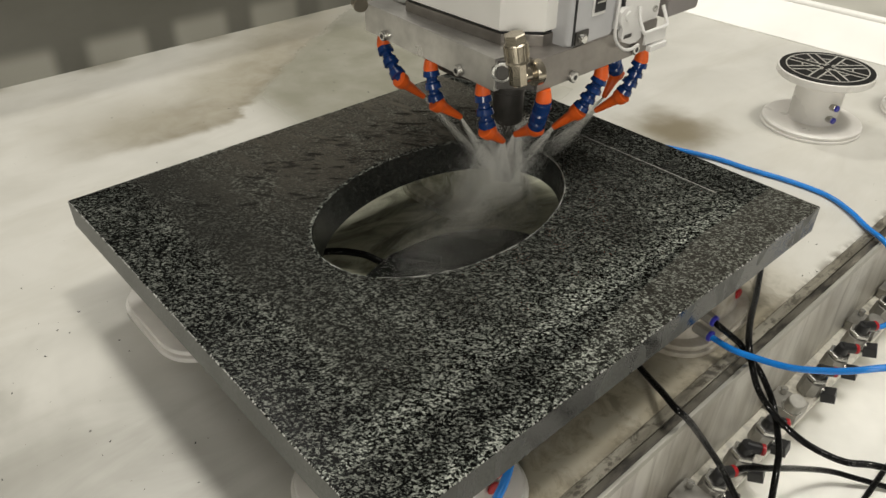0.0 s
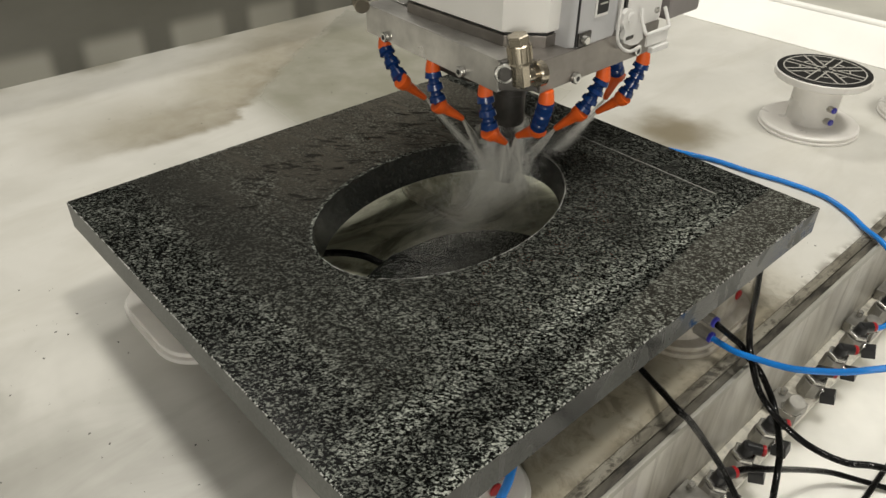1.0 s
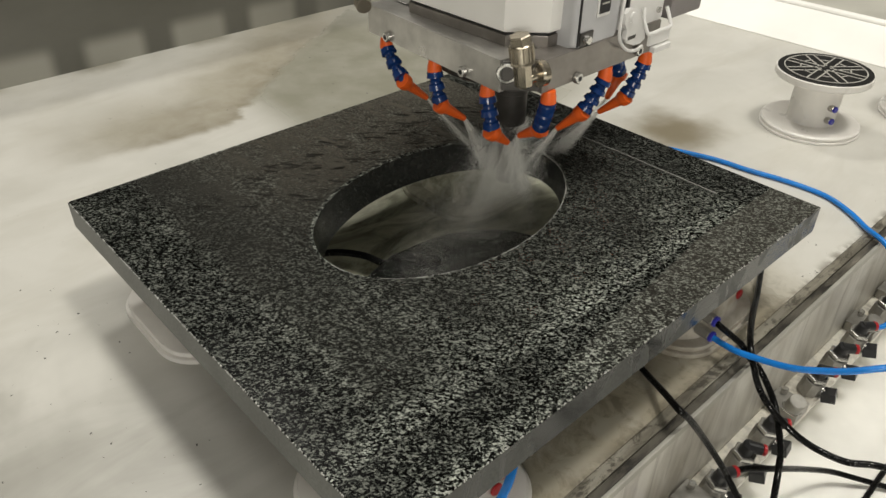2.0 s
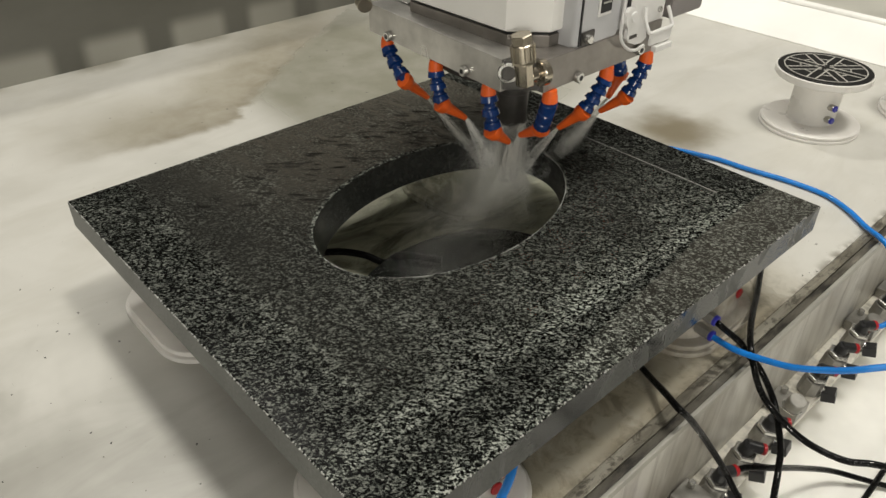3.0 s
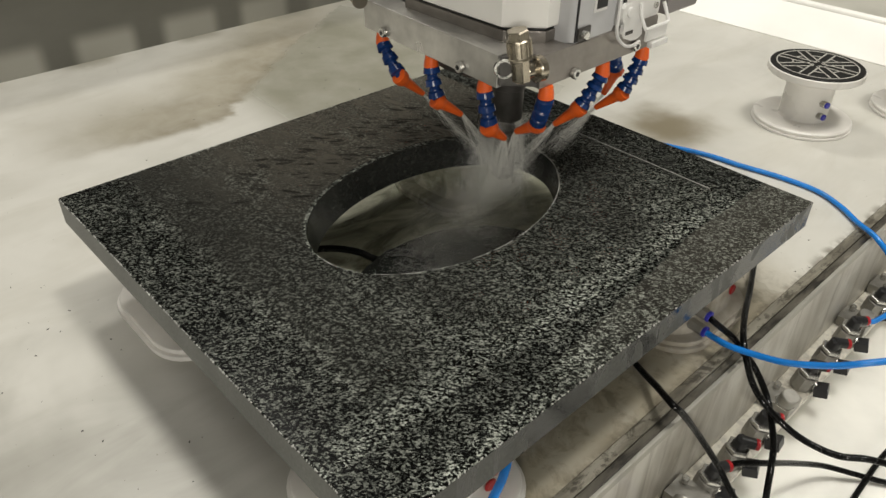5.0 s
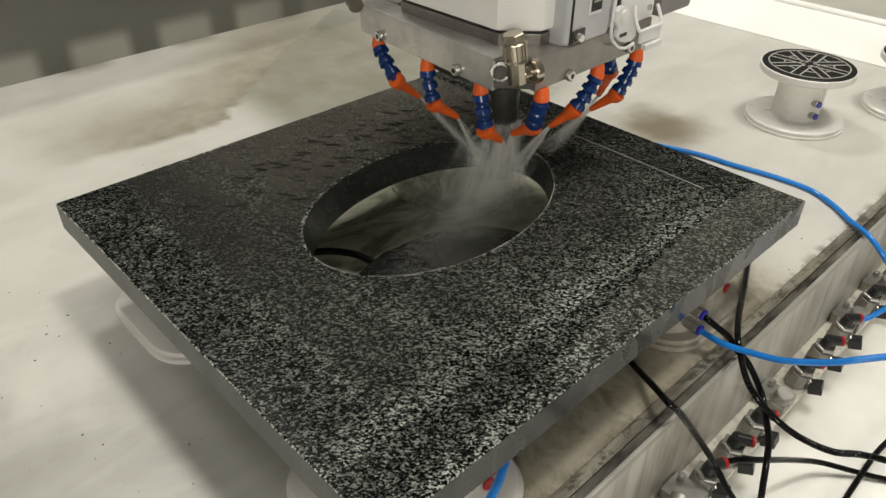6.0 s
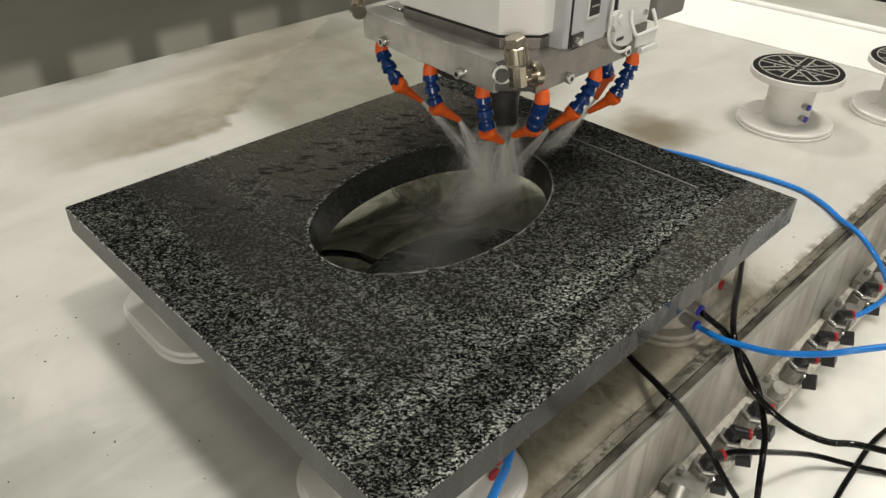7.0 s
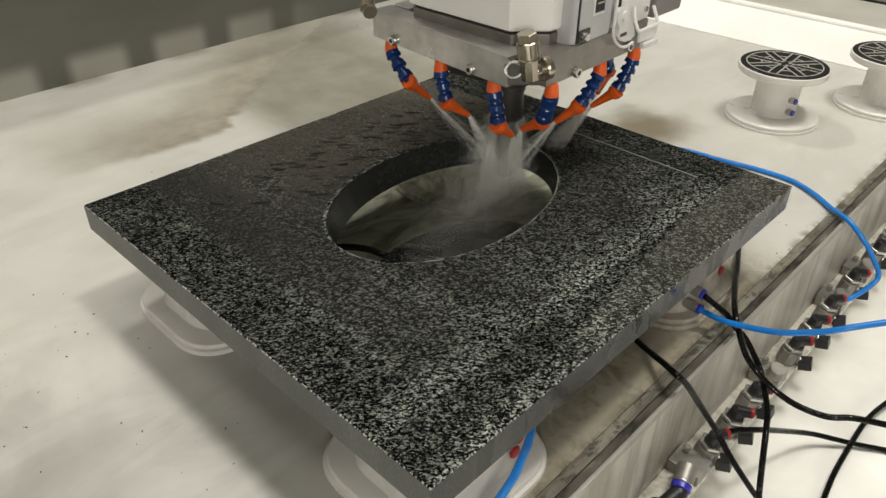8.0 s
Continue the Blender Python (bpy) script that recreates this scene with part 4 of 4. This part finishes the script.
    part("bolt", rod(B(), (0.500, 0.1885, 0.2955), (0.500, 0.1855, 0.2955), 0.0030, seg=16, edge=0.0005), BOLT, h)
    part("dark_slot", box(B(), 0.4435, 0.4475, 0.1865, 0.1882, 0.290, 0.325), BLACK, h)
    bm = B()
    outline = [(0.434, 0.297), (0.434, 0.306), (0.440, 0.3095), (0.448, 0.3085), (0.455, 0.304), (0.460, 0.297), (0.465, 0.289), (0.4715, 0.282), (0.4735, 0.274), (0.466, 0.2705), (0.456, 0.271), (0.443, 0.276), (0.439, 0.281), (0.441, 0.289)]
    lo = [bm.verts.new((x, 0.1805, z)) for x, z in outline]
    hi = [bm.verts.new((x, 0.1855, z)) for x, z in outline]
    bm.faces.new(lo)
    bm.faces.new(hi[::-1])
    for i in range(len(outline)):
        j = (i + 1) % len(outline)
        bm.faces.new((lo[i], hi[i], hi[j], lo[j]))
    bmesh.ops.bevel(bm, geom=[e for f in list(bm.faces)[:2] for e in f.edges], offset=0.0008, segments=2, affect="EDGES")
    part("locking_lever", bm, CLAMP, h, "white locking lever")
    part("lever_slot", box(B(), 0.443, 0.455, 0.1800, 0.1804, 0.279, 0.2825, 0.0003), DARKSTEEL, h)
    part("pivot", rod(B(), (0.446, 0.1812, 0.3005), (0.446, 0.1785, 0.3005), 0.0050, seg=20, edge=0.0008), CLAMP, h)
    part("wire_bail", tube(B(), [(0.427, 0.180, 0.335), (0.426, 0.179, 0.319), (0.424, 0.178, 0.303), (0.426, 0.178, 0.285), (0.438, 0.178, 0.2725), (0.452, 0.178, 0.2675), (0.466, 0.178, 0.269)], 0.0016, 8), CLAMP, h, "white wire bail")
    part("lever_bar", tube(B(), [(0.461, 0.179, 0.307), (0.4595, 0.176, 0.296), (0.4595, 0.171, 0.2865), (0.463, 0.170, 0.2835), (0.480, 0.170, 0.2835), (0.497, 0.170, 0.2835), (0.500, 0.172, 0.287), (0.502, 0.180, 0.300)], 0.0018, 8), CLAMP, h)
    part("lever_tab", box(B(), 0.464, 0.499, 0.1695, 0.1725, 0.2705, 0.284, 0.001), CLAMP, h)
    part("lever_tab", box(B(), 0.471, 0.499, 0.1665, 0.1725, 0.263, 0.2690, 0.001), CLAMP, h)


build_head_details()
part("side_bracket", box(B(), 0.545, 0.606, 0.20, 0.40, 0.272, 0.50, 0.004), BRACKET, HEAD, "grey brown side bracket")

# ---------------------------------------------------------------- air valves on the rail


def air_valve(x, yaw, lever, label="grey nickel air valve with a black elbow and red release ring"):
    o = Vector((x, -0.0470, -0.1235))
    t = thing("air_valve", o, label, "air valve", "air valves along the rail")
    up = Vector((0.03, -0.16, 1.0)).normalized()
    part("body", rod(B(), o - up * 0.001, o + up * 0.0225, 0.0128, 0.0128, 8, 0.0014), NICKEL_DARK, t)
    part("shoulder", rod(B(), o + up * 0.0222, o + up * 0.0240, 0.0112, seg=24), DARKSTEEL, t)
    m, _ = frame_to(o + up * 0.0240, o + up * 0.03)
    part("collar", lathe(B(), [(0.0104, 0.0), (0.0130, 0.0006), (0.0130, 0.0042), (0.0118, 0.0050), (0.0092, 0.0050), (0.0086, 0.0030)], 6, m), BOLT, t, "bright hexagon collar")
    part("throat", rod(B(), o + up * 0.0262, o + up * 0.0300, 0.0080, seg=20), DARKSTEEL, t)
    k = o + up * 0.0375
    e = part("elbow", rod(B(), o + up * 0.0282, k + up * 0.0045, 0.0078, 0.0070, 20, 0.0015), BLACK, t, "black plastic elbow")
    d = Vector((math.sin(radians(yaw)), -math.cos(radians(yaw)), -0.10)).normalized()
    part("arm", rod(B(), k - d * 0.003, k + d * 0.0135, 0.0066, 0.0062, 20, 0.0010), BLACK, e)
    part("release_ring", rod(B(), k + d * 0.0132, k + d * 0.0175, 0.0062, seg=20, edge=0.001), RED, e, "red release ring")
    s = Vector((0.20, -0.95, -0.10)).normalized()
    if lever:
        q = Matrix.Translation(o + up * 0.007 + s * 0.0205) @ Euler((radians(-14), radians(6), radians(lever))).to_matrix().to_4x4()
        bm = B()
        prism(bm, [(-0.0085, -0.008), (0.0085, -0.0095), (0.0095, 0.008), (-0.0075, 0.0075)], -0.0065, 0.0065, 0.0016)
        bm.transform(q)
        h = part("lever", bm, BLACK, t, "black lever handle")
        part("stem", rod(B(), o + up * 0.010, o + up * 0.009 + s * 0.0150, 0.0036, seg=12), NICKEL, h)
        part("washer", rod(B(), o + up * 0.0095 + s * 0.0118, o + up * 0.0095 + s * 0.0135, 0.0062, seg=20, edge=0.0004), BOLT, h)
    return k + d * 0.0155, k + d * 0.03


VALVES = [(0.255, 30, 20), (0.3765, 66, 18), (0.4290, 34, 24), (0.4805, 36, 12), (0.5965, 40, 20), (0.6540, 44, 14), (0.7125, 58, 22), (0.8010, 42, 18), (0.9050, 36, 16), (0.962, 38, 20), (1.02, 35, 20), (1.08, 40, 15), (1.14, 36, 20)]
OUTLETS = [air_valve(vx, vyaw, vlev) for vx, vyaw, vlev in VALVES]


def rail_bracket(x, plugged=True):
    t = thing("rail_bracket", (x, -0.045, -0.1235), "nickel manifold block with a hexagon plug on the rail", "bracket", "brackets along the rail")
    part("plate", box(B(), x - 0.018, x + 0.014, -0.062, -0.0252, -0.1235, -0.1085, 0.001), NICKEL_DARK, t)
    if plugged:
        part("plug", rod(B(), (x - 0.010, -0.052, -0.1090), (x - 0.012, -0.056, -0.0915), 0.0098, seg=24, edge=0.001), NICKEL_DARK, t, "round nickel plug")
        part("flange", rod(B(), (x - 0.010, -0.052, -0.1086), (x - 0.0102, -0.0524, -0.1062), 0.0118, seg=6, edge=0.0006), BOLT, t)
    part("screw", rod(B(), (x + 0.006, -0.034, -0.1086), (x + 0.006, -0.0345, -0.1000), 0.0038, seg=16, edge=0.0006), BOLT, t)


for bx in (0.548, 0.758, 0.860):
    rail_bracket(bx)
rail_bracket(0.352, False)


def quick_coupling():
    t = thing("quick_coupling", (0.318, -0.052, -0.1235), "blue and black push-in coupling on the rail", "coupling")
    a, c = Vector((0.330, -0.0490, -0.1010)), Vector((0.315, -0.0530, -0.1065))
    d = (c - a).normalized()
    part("body", rod(B(), a - d * 0.004, c, 0.0105, seg=24, edge=0.001), NICKEL_DARK, t)
    part("saddle", box(B(), 0.316, 0.334, -0.058, -0.042, -0.1235, -0.1060, 0.001), NICKEL_DARK, t)
    part("washer", rod(B(), c, c + d * 0.0015, 0.0112, seg=28, edge=0.0004), BOLT, t)
    part("ring", rod(B(), c + d * 0.0015, c + d * 0.0085, 0.0106, seg=28, edge=0.001), RING_BLUE, t, "violet blue ring")
    k = c + d * 0.012
    part("stem", rod(B(), c + d * 0.0085, k + d * 0.004, 0.0088, seg=20, edge=0.001), BLACK, t)
    part("plug", rod(B(), k, k + Vector((-0.022, 0.006, -0.006)), 0.0092, 0.0084, 20, 0.001), BLACK, t, "black elbow of the coupling")


quick_coupling()

# ---------------------------------------------------------------- air hoses


def hose(name, points, mat, label, r=0.0033):
    ob = link_mesh(name, tube(B(), points, r), mat)
    tagged(ob, label, "air hose", "air hoses")


hose("black_hose", [(0.40, 0.20, 0.006), (0.375, 0.10, 0.004), (0.356, 0.050, 0.004), (0.347, 0.030, 0.006), (0.327, 0.002, 0.019), (0.312, -0.020, 0.027), (0.321, -0.029, 0.014), (0.353, -0.038, -0.034), (0.370, -0.056, -0.072), (0.373, -0.078, -0.100), (0.392, -0.115, -0.155), (0.404, -0.152, -0.19), (0.42, -0.22, -0.196)], HOSE_BLACK, "wet black air hose hanging over the bed edge")
hose("black_hose", [(0.74, 0.12, 0.004), (0.690, 0.090, 0.004), (0.635, 0.064, 0.005), (0.583, 0.042, 0.008), (0.535, 0.022, 0.013), (0.480, 0.001, 0.024), (0.439, -0.018, 0.030), (0.424, -0.032, 0.020), (0.421, -0.045, 0.000), (0.418, -0.061, -0.012), (0.422, -0.084, -0.028), (0.426, -0.108, -0.036), (0.432, -0.136, -0.036), (0.446, -0.160, -0.032), (0.48, -0.21, -0.04)], HOSE_BLACK, "wet black air hose sagging from the bed edge")
hose("black_hose", [(0.4225, 0.0155, 0.0452), (0.4225, 0.006, 0.042), (0.431, -0.002, 0.032), (0.438, -0.012, 0.022), (0.437, -0.022, 0.014), (0.443, -0.035, 0.000), (0.437, -0.056, -0.018), (0.423, -0.071, -0.028), (0.409, -0.086, -0.045), (0.397, -0.094, -0.060), (0.386, -0.102, -0.085), (0.372, -0.115, -0.130), (0.35, -0.135, -0.18), (0.33, -0.17, -0.196)], HOSE_BLACK, "wet black air hose from the pod fitting to the tray")
hose("black_hose", [*OUTLETS[1], (0.436, -0.082, -0.100), (0.502, -0.094, -0.145), (0.552, -0.112, -0.175), (0.578, -0.137, -0.187), (0.596, -0.160, -0.193), (0.62, -0.20, -0.196), (0.66, -0.30, -0.196)], HOSE_BLACK, "black air hose from a valve elbow")
hose("black_hose", [(0.90, -0.22, -0.196), (0.788, -0.184, -0.19), (0.69, -0.16, -0.188), (0.634, -0.152, -0.186), (0.575, -0.152, -0.188), (0.523, -0.154, -0.19), (0.473, -0.16, -0.192), (0.422, -0.17, -0.196), (0.35, -0.20, -0.196)], HOSE_BLACK, "black air hose lying in the white tray")
hose("blue_hose", [(0.4265, 0.0165, 0.0222), (0.4255, 0.006, 0.0222), (0.421, -0.014, 0.0260), (0.422, -0.038, 0.031), (0.421, -0.066, 0.041), (0.426, -0.088, 0.050), (0.432, -0.108, 0.060), (0.443, -0.128, 0.071), (0.48, -0.17, 0.085)], HOSE_BLUE, "bright blue air hose from the pod fitting", 0.0032)
hose("blue_hose", [(0.77, 0.33, 0.004), (0.803, 0.238, 0.004), (0.811, 0.184, 0.004), (0.822, 0.126, 0.004), (0.823, 0.074, 0.004), (0.804, 0.034, 0.005), (0.779, 0.002, 0.006), (0.758, -0.028, 0.008), (0.754, -0.055, -0.01), (0.762, -0.072, -0.035), (0.764, -0.085, -0.062), OUTLETS[6][1], OUTLETS[6][0]], HOSE_BLUE, "bright blue air hose curving across the bed", 0.0034)
hose("blue_hose", [(0.1500, 0.0360, 0.0620), (0.1430, 0.0240, 0.0600), (0.1280, 0.0150, 0.0550), (0.1125, 0.0096, 0.0500), (0.0983, 0.0069, 0.0400), (0.0792, 0.0080, 0.0250), (0.0591, 0.0072, 0.0119), (0.02, -0.030, 0.006)], HOSE_BLUE, "bright blue air hose below the slab corner", 0.0036)
hose("black_hose", [(0.170, 0.412, 0.024), (0.195, 0.401, 0.024), (0.215, 0.393, 0.0245), (0.235, 0.379, 0.024), (0.252, 0.358, 0.022), (0.264, 0.337, 0.017), (0.272, 0.318, 0.034), (0.30, 0.28, 0.0345)], HOSE_BLACK, "black air hose on the bed under the cut-out", 0.0042)

# ---------------------------------------------------------------- cooling water
SPRAY = thing("coolant_spray", (AX, AY, 0), "pale spray of cooling water from the nozzles into the cut-out", "water spray")


def needles(bm, rows):
    """Fine drops drawn out along their flight."""
    for p, d, ln, r in rows:
        d = d.normalized()
        u = d.orthogonal().normalized()
        w = d.cross(u)
        a, b = bm.verts.new(p - d * ln / 2), bm.verts.new(p + d * ln / 2)
        ring = [bm.verts.new(p + (u * math.cos(q) + w * math.sin(q)) * r) for q in (0, 2.094, 4.189)]
        for i in range(3):
            bm.faces.new((a, ring[(i + 1) % 3], ring[i]))
            bm.faces.new((b, ring[i], ring[(i + 1) % 3]))
    return bm


def stuff_part(ob, m, parent, label):
    ob.parent = parent
    ob.matrix_local = m
    return tagged(ob, label, kind="stuff")


def fine_drops(name, points, sizes):
    """Very fine round drops, each a small tetrahedron, in one mesh."""
    p, r = np.asarray(points), np.asarray(sizes)[:, None, None]
    corner = np.array(((1, 1, 1), (1, -1, -1), (-1, 1, -1), (-1, -1, 1))) * 0.72
    verts = (p[:, None, :] + corner[None] * r).reshape(-1, 3)
    face = np.array(((0, 1, 2), (0, 3, 1), (0, 2, 3), (1, 3, 2)))
    faces = (np.arange(len(p))[:, None, None] * 4 + face[None]).reshape(-1, 3)
    me = bpy.data.meshes.new(name)
    me.from_pydata(verts.tolist(), [], faces.tolist())
    me.materials.append(WATER)
    return new(name, me)


JETS = []


def build_spray():
    rng = np.random.default_rng(11)

    def streams(top, low, r0, r1, threads, count, stay):
        """Drops along the threads of a widening jet, from top to low, thinning out on the way."""
        m, d = frame_to(top, low)
        way, loose = rng.normal(0, 0.5, (threads, 2)), rng.uniform(0.08, 0.34, threads)
        much = rng.uniform(0.3, 1.0, threads)
        pick = rng.choice(threads, count, p=much / much.sum())
        h = rng.random(count)
        keep = rng.random(count) < 1.0 - (1.0 - stay) * h ** 1.4
        pick, h = pick[keep], h[keep]
        side = way[pick] + rng.normal(0, 1, (len(h), 2)) * loose[pick][:, None]
        # each thread swings a little on its way
        swing = np.sin(h * 7 + pick * 2.4)[:, None] * 0.10
        xy = (side + swing) * (r0 + (r1 - r0) * h)[:, None]
        return m, np.column_stack((xy, h * d))

    def fleck(points, k=1.0):
        return rng.uniform(0.000065, 0.000130, len(points)) * k

    def streaks(points, d, count):
        rows = []
        for k in rng.choice(len(points), count):
            p = Vector(points[k])
            rows.append((p, Vector((p.x * 0.4, p.y * 0.4, max(p.z, 0.3 * d))), rng.uniform(0.006, 0.020), rng.uniform(0.00003, 0.00007)))
        return rows
    for tip in TIPS:
        outer = tip.x > AX + 0.05
        side = Vector((tip.x - AX, tip.y - AY, 0)) * (0.45 if outer else 0.30)
        a, c = tip - Vector((AX, AY, 0)), side + Vector((-0.004, -0.004, 0.112))
        c = a + (c - a) * 1.3
        m, pts = streams(a, c, 0.0016, 0.022 if outer else 0.017, 10, 40000, 0.10 if outer else 0.40)
        ob = stuff_part(fine_drops("jet", pts, fleck(pts, 1.0)), m, SPRAY, "fine white water jet")
        stuff_part(link_mesh("streak", needles(B(), streaks(pts, (c - a).length, 120)), WATER), Matrix(), ob, "fine drawn-out drops")
        JETS.append((ob, m))
    # where the jets meet, the water falls through the cut-out in plumes
    plumes = (((0.002, 0.0, 0.162), (-0.008, -0.012, 0.046), 0.021, 0.034, 22, 150000, 0.15), ((-0.004, 0.0, 0.142), (-0.062, -0.010, 0.034), 0.015, 0.030, 10, 36000, 0.25), ((0.006, -0.002, 0.150), (0.012, -0.034, 0.036), 0.009, 0.015, 6, 18000, 0.3), ((-0.008, 0.010, 0.145), (-0.040, 0.022, 0.034), 0.014, 0.026, 8, 20000, 0.2))
    for top, low, r0, r1, threads, count, stay in plumes:
        m, pts = streams(top, low, r0, r1, threads, count, stay)
        ob = stuff_part(fine_drops("water_plume", pts, fleck(pts, 1.75)), m, SPRAY, "falling plume of white water mist")
        d = (Vector(low) - Vector(top)).length
        big = [(p, v, 0.35 * ln, 3.2 * r) for p, v, ln, r in streaks(pts[pts[:, 2] > 0.45 * d], d, 14)]
        stuff_part(link_mesh("streak", needles(B(), streaks(pts, d, 110) + big), WATER), Matrix(), ob, "fine drawn-out drops")
        JETS.append((ob, m))
    # mist that hangs and drifts under the slab, in wisps
    for c, size, wisps, count in (((-0.028, -0.002, 0.094), (0.028, 0.024, 0.024), 16, 70000), ((-0.080, -0.018, 0.062), (0.042, 0.030, 0.012), 14, 34000), ((-0.140, -0.028, 0.052), (0.044, 0.024, 0.008), 12, 17000), ((-0.020, -0.056, 0.058), (0.040, 0.022, 0.010), 10, 3500), ((-0.060, 0.040, 0.062), (0.046, 0.026, 0.014), 10, 15000)):
        centre = rng.normal(0, 0.75, (wisps, 3))
        wide = rng.uniform(0.18, 0.60, (wisps, 3)) * np.array((1.6, 1.0, 0.8))
        pick = rng.integers(0, wisps, count)
        pts = (centre[pick] + rng.normal(0, 1, (count, 3)) * wide[pick]) * np.array(size)
        pts = pts[pts[:, 2] + c[2] > 0.034]
        m = Matrix.Translation(c)
        JETS.append((stuff_part(fine_drops("spray_cloud", pts, fleck(pts, 1.42)), m, SPRAY, "soft drifting water mist"), m))


build_spray()


RIPPLES = []


def build_ripples():
    t = thing("water_ripples", (0.34, 0.40, SLAB_Z1 + 0.0016), "low ripples of run-off water on the slab behind the cut-out", "water ripples")
    rnd = random.Random(21)
    for k in range(110):
        a = rnd.uniform(0.55, 2.3)
        e = rnd.uniform(1.08, 1.95)
        x = OVAL[0] + math.cos(a) * (OVAL[2] + 0.002) * e
        y = OVAL[1] + math.sin(a) * (OVAL[3] + 0.002) * e
        if not (0.07 < x < 0.49 and y < 0.455):
            continue
        ln, w = rnd.uniform(0.004, 0.013), rnd.uniform(0.0010, 0.0026)
        bm = B()
        bmesh.ops.create_uvsphere(bm, u_segments=14, v_segments=8, radius=1)
        for v in bm.verts:
            v.co = Vector((v.co.x * ln, v.co.y * w + 0.08 * ln * v.co.x ** 2, v.co.z * 0.00035))
        turn = radians(-42) + rnd.uniform(-0.22, 0.22)
        m = pose(x - 0.34, y - 0.40, 0, 0, 0, math.degrees(turn))
        ob = stuff_part(link_mesh("ripple", bm, RIPPLE), m, t, "")
        RIPPLES.append((ob, m))


build_ripples()


def build_chips():
    rnd = random.Random(5)
    bm = B()
    for k in range(150):
        zone = rnd.random()
        if zone < 0.45:
            x, y = rnd.uniform(-0.22, 0.0), rnd.uniform(0.05, 0.6)
        elif zone < 0.75:
            x, y = rnd.uniform(0.15, 0.75), rnd.uniform(0.56, 1.1)
        else:
            x, y = rnd.uniform(0.56, 0.72), rnd.uniform(0.0, 0.2)
        s = rnd.uniform(0.0003, 0.0009)
        m = Matrix.Translation((x, y, s * 0.3)) @ Matrix.Rotation(rnd.uniform(0, 6), 4, "Z") @ Matrix.Diagonal((s * rnd.uniform(1, 2.2), s, s * 0.7, 1))
        bmesh.ops.create_icosphere(bm, subdivisions=1, radius=1, matrix=m)
    tagged(link_mesh("stone_chips", bm, DARKSTEEL), "small dark stone chips scattered on the bed", "stone chips", kind="stuff")


build_chips()


def motions():
    drift = [(0.0, pose(AX, AY, 0)), (8.0, pose(AX + 8 * 0.00066, AY - 8 * 0.00116, 0))]
    walk(HEAD, drift)
    walk(SPRAY, drift)
    rnd = random.Random(3)
    for k, (ob, m) in enumerate(JETS):
        rows, turn = [], 0.0
        for i in range(81):
            turn = turn + rnd.uniform(25, 60) if k < 11 else rnd.uniform(-9, 9)
            wob = pose(0, 0, 0, rnd.uniform(-1.5, 1.5), rnd.uniform(-1.5, 1.5), 0) if k < 11 else pose(rnd.uniform(-1, 1) * 0.004, rnd.uniform(-1, 1) * 0.004, rnd.uniform(-1, 1) * 0.003)
            rows.append((i / 10, m @ wob @ pose(0, 0, 0, 0, 0, turn)))
        walk(ob, rows)
    for ob, m in RIPPLES:
        phase, speed, reach = rnd.uniform(0, 6.28), rnd.uniform(5, 9), rnd.uniform(0.0015, 0.004)
        walk(ob, [(i / 5, m @ pose(0.3 * reach * math.cos(phase + i / 5 * speed), reach * math.sin(phase + i / 5 * speed), 0, 0, 0, 6 * math.sin(phase + i))) for i in range(41)])


motions()
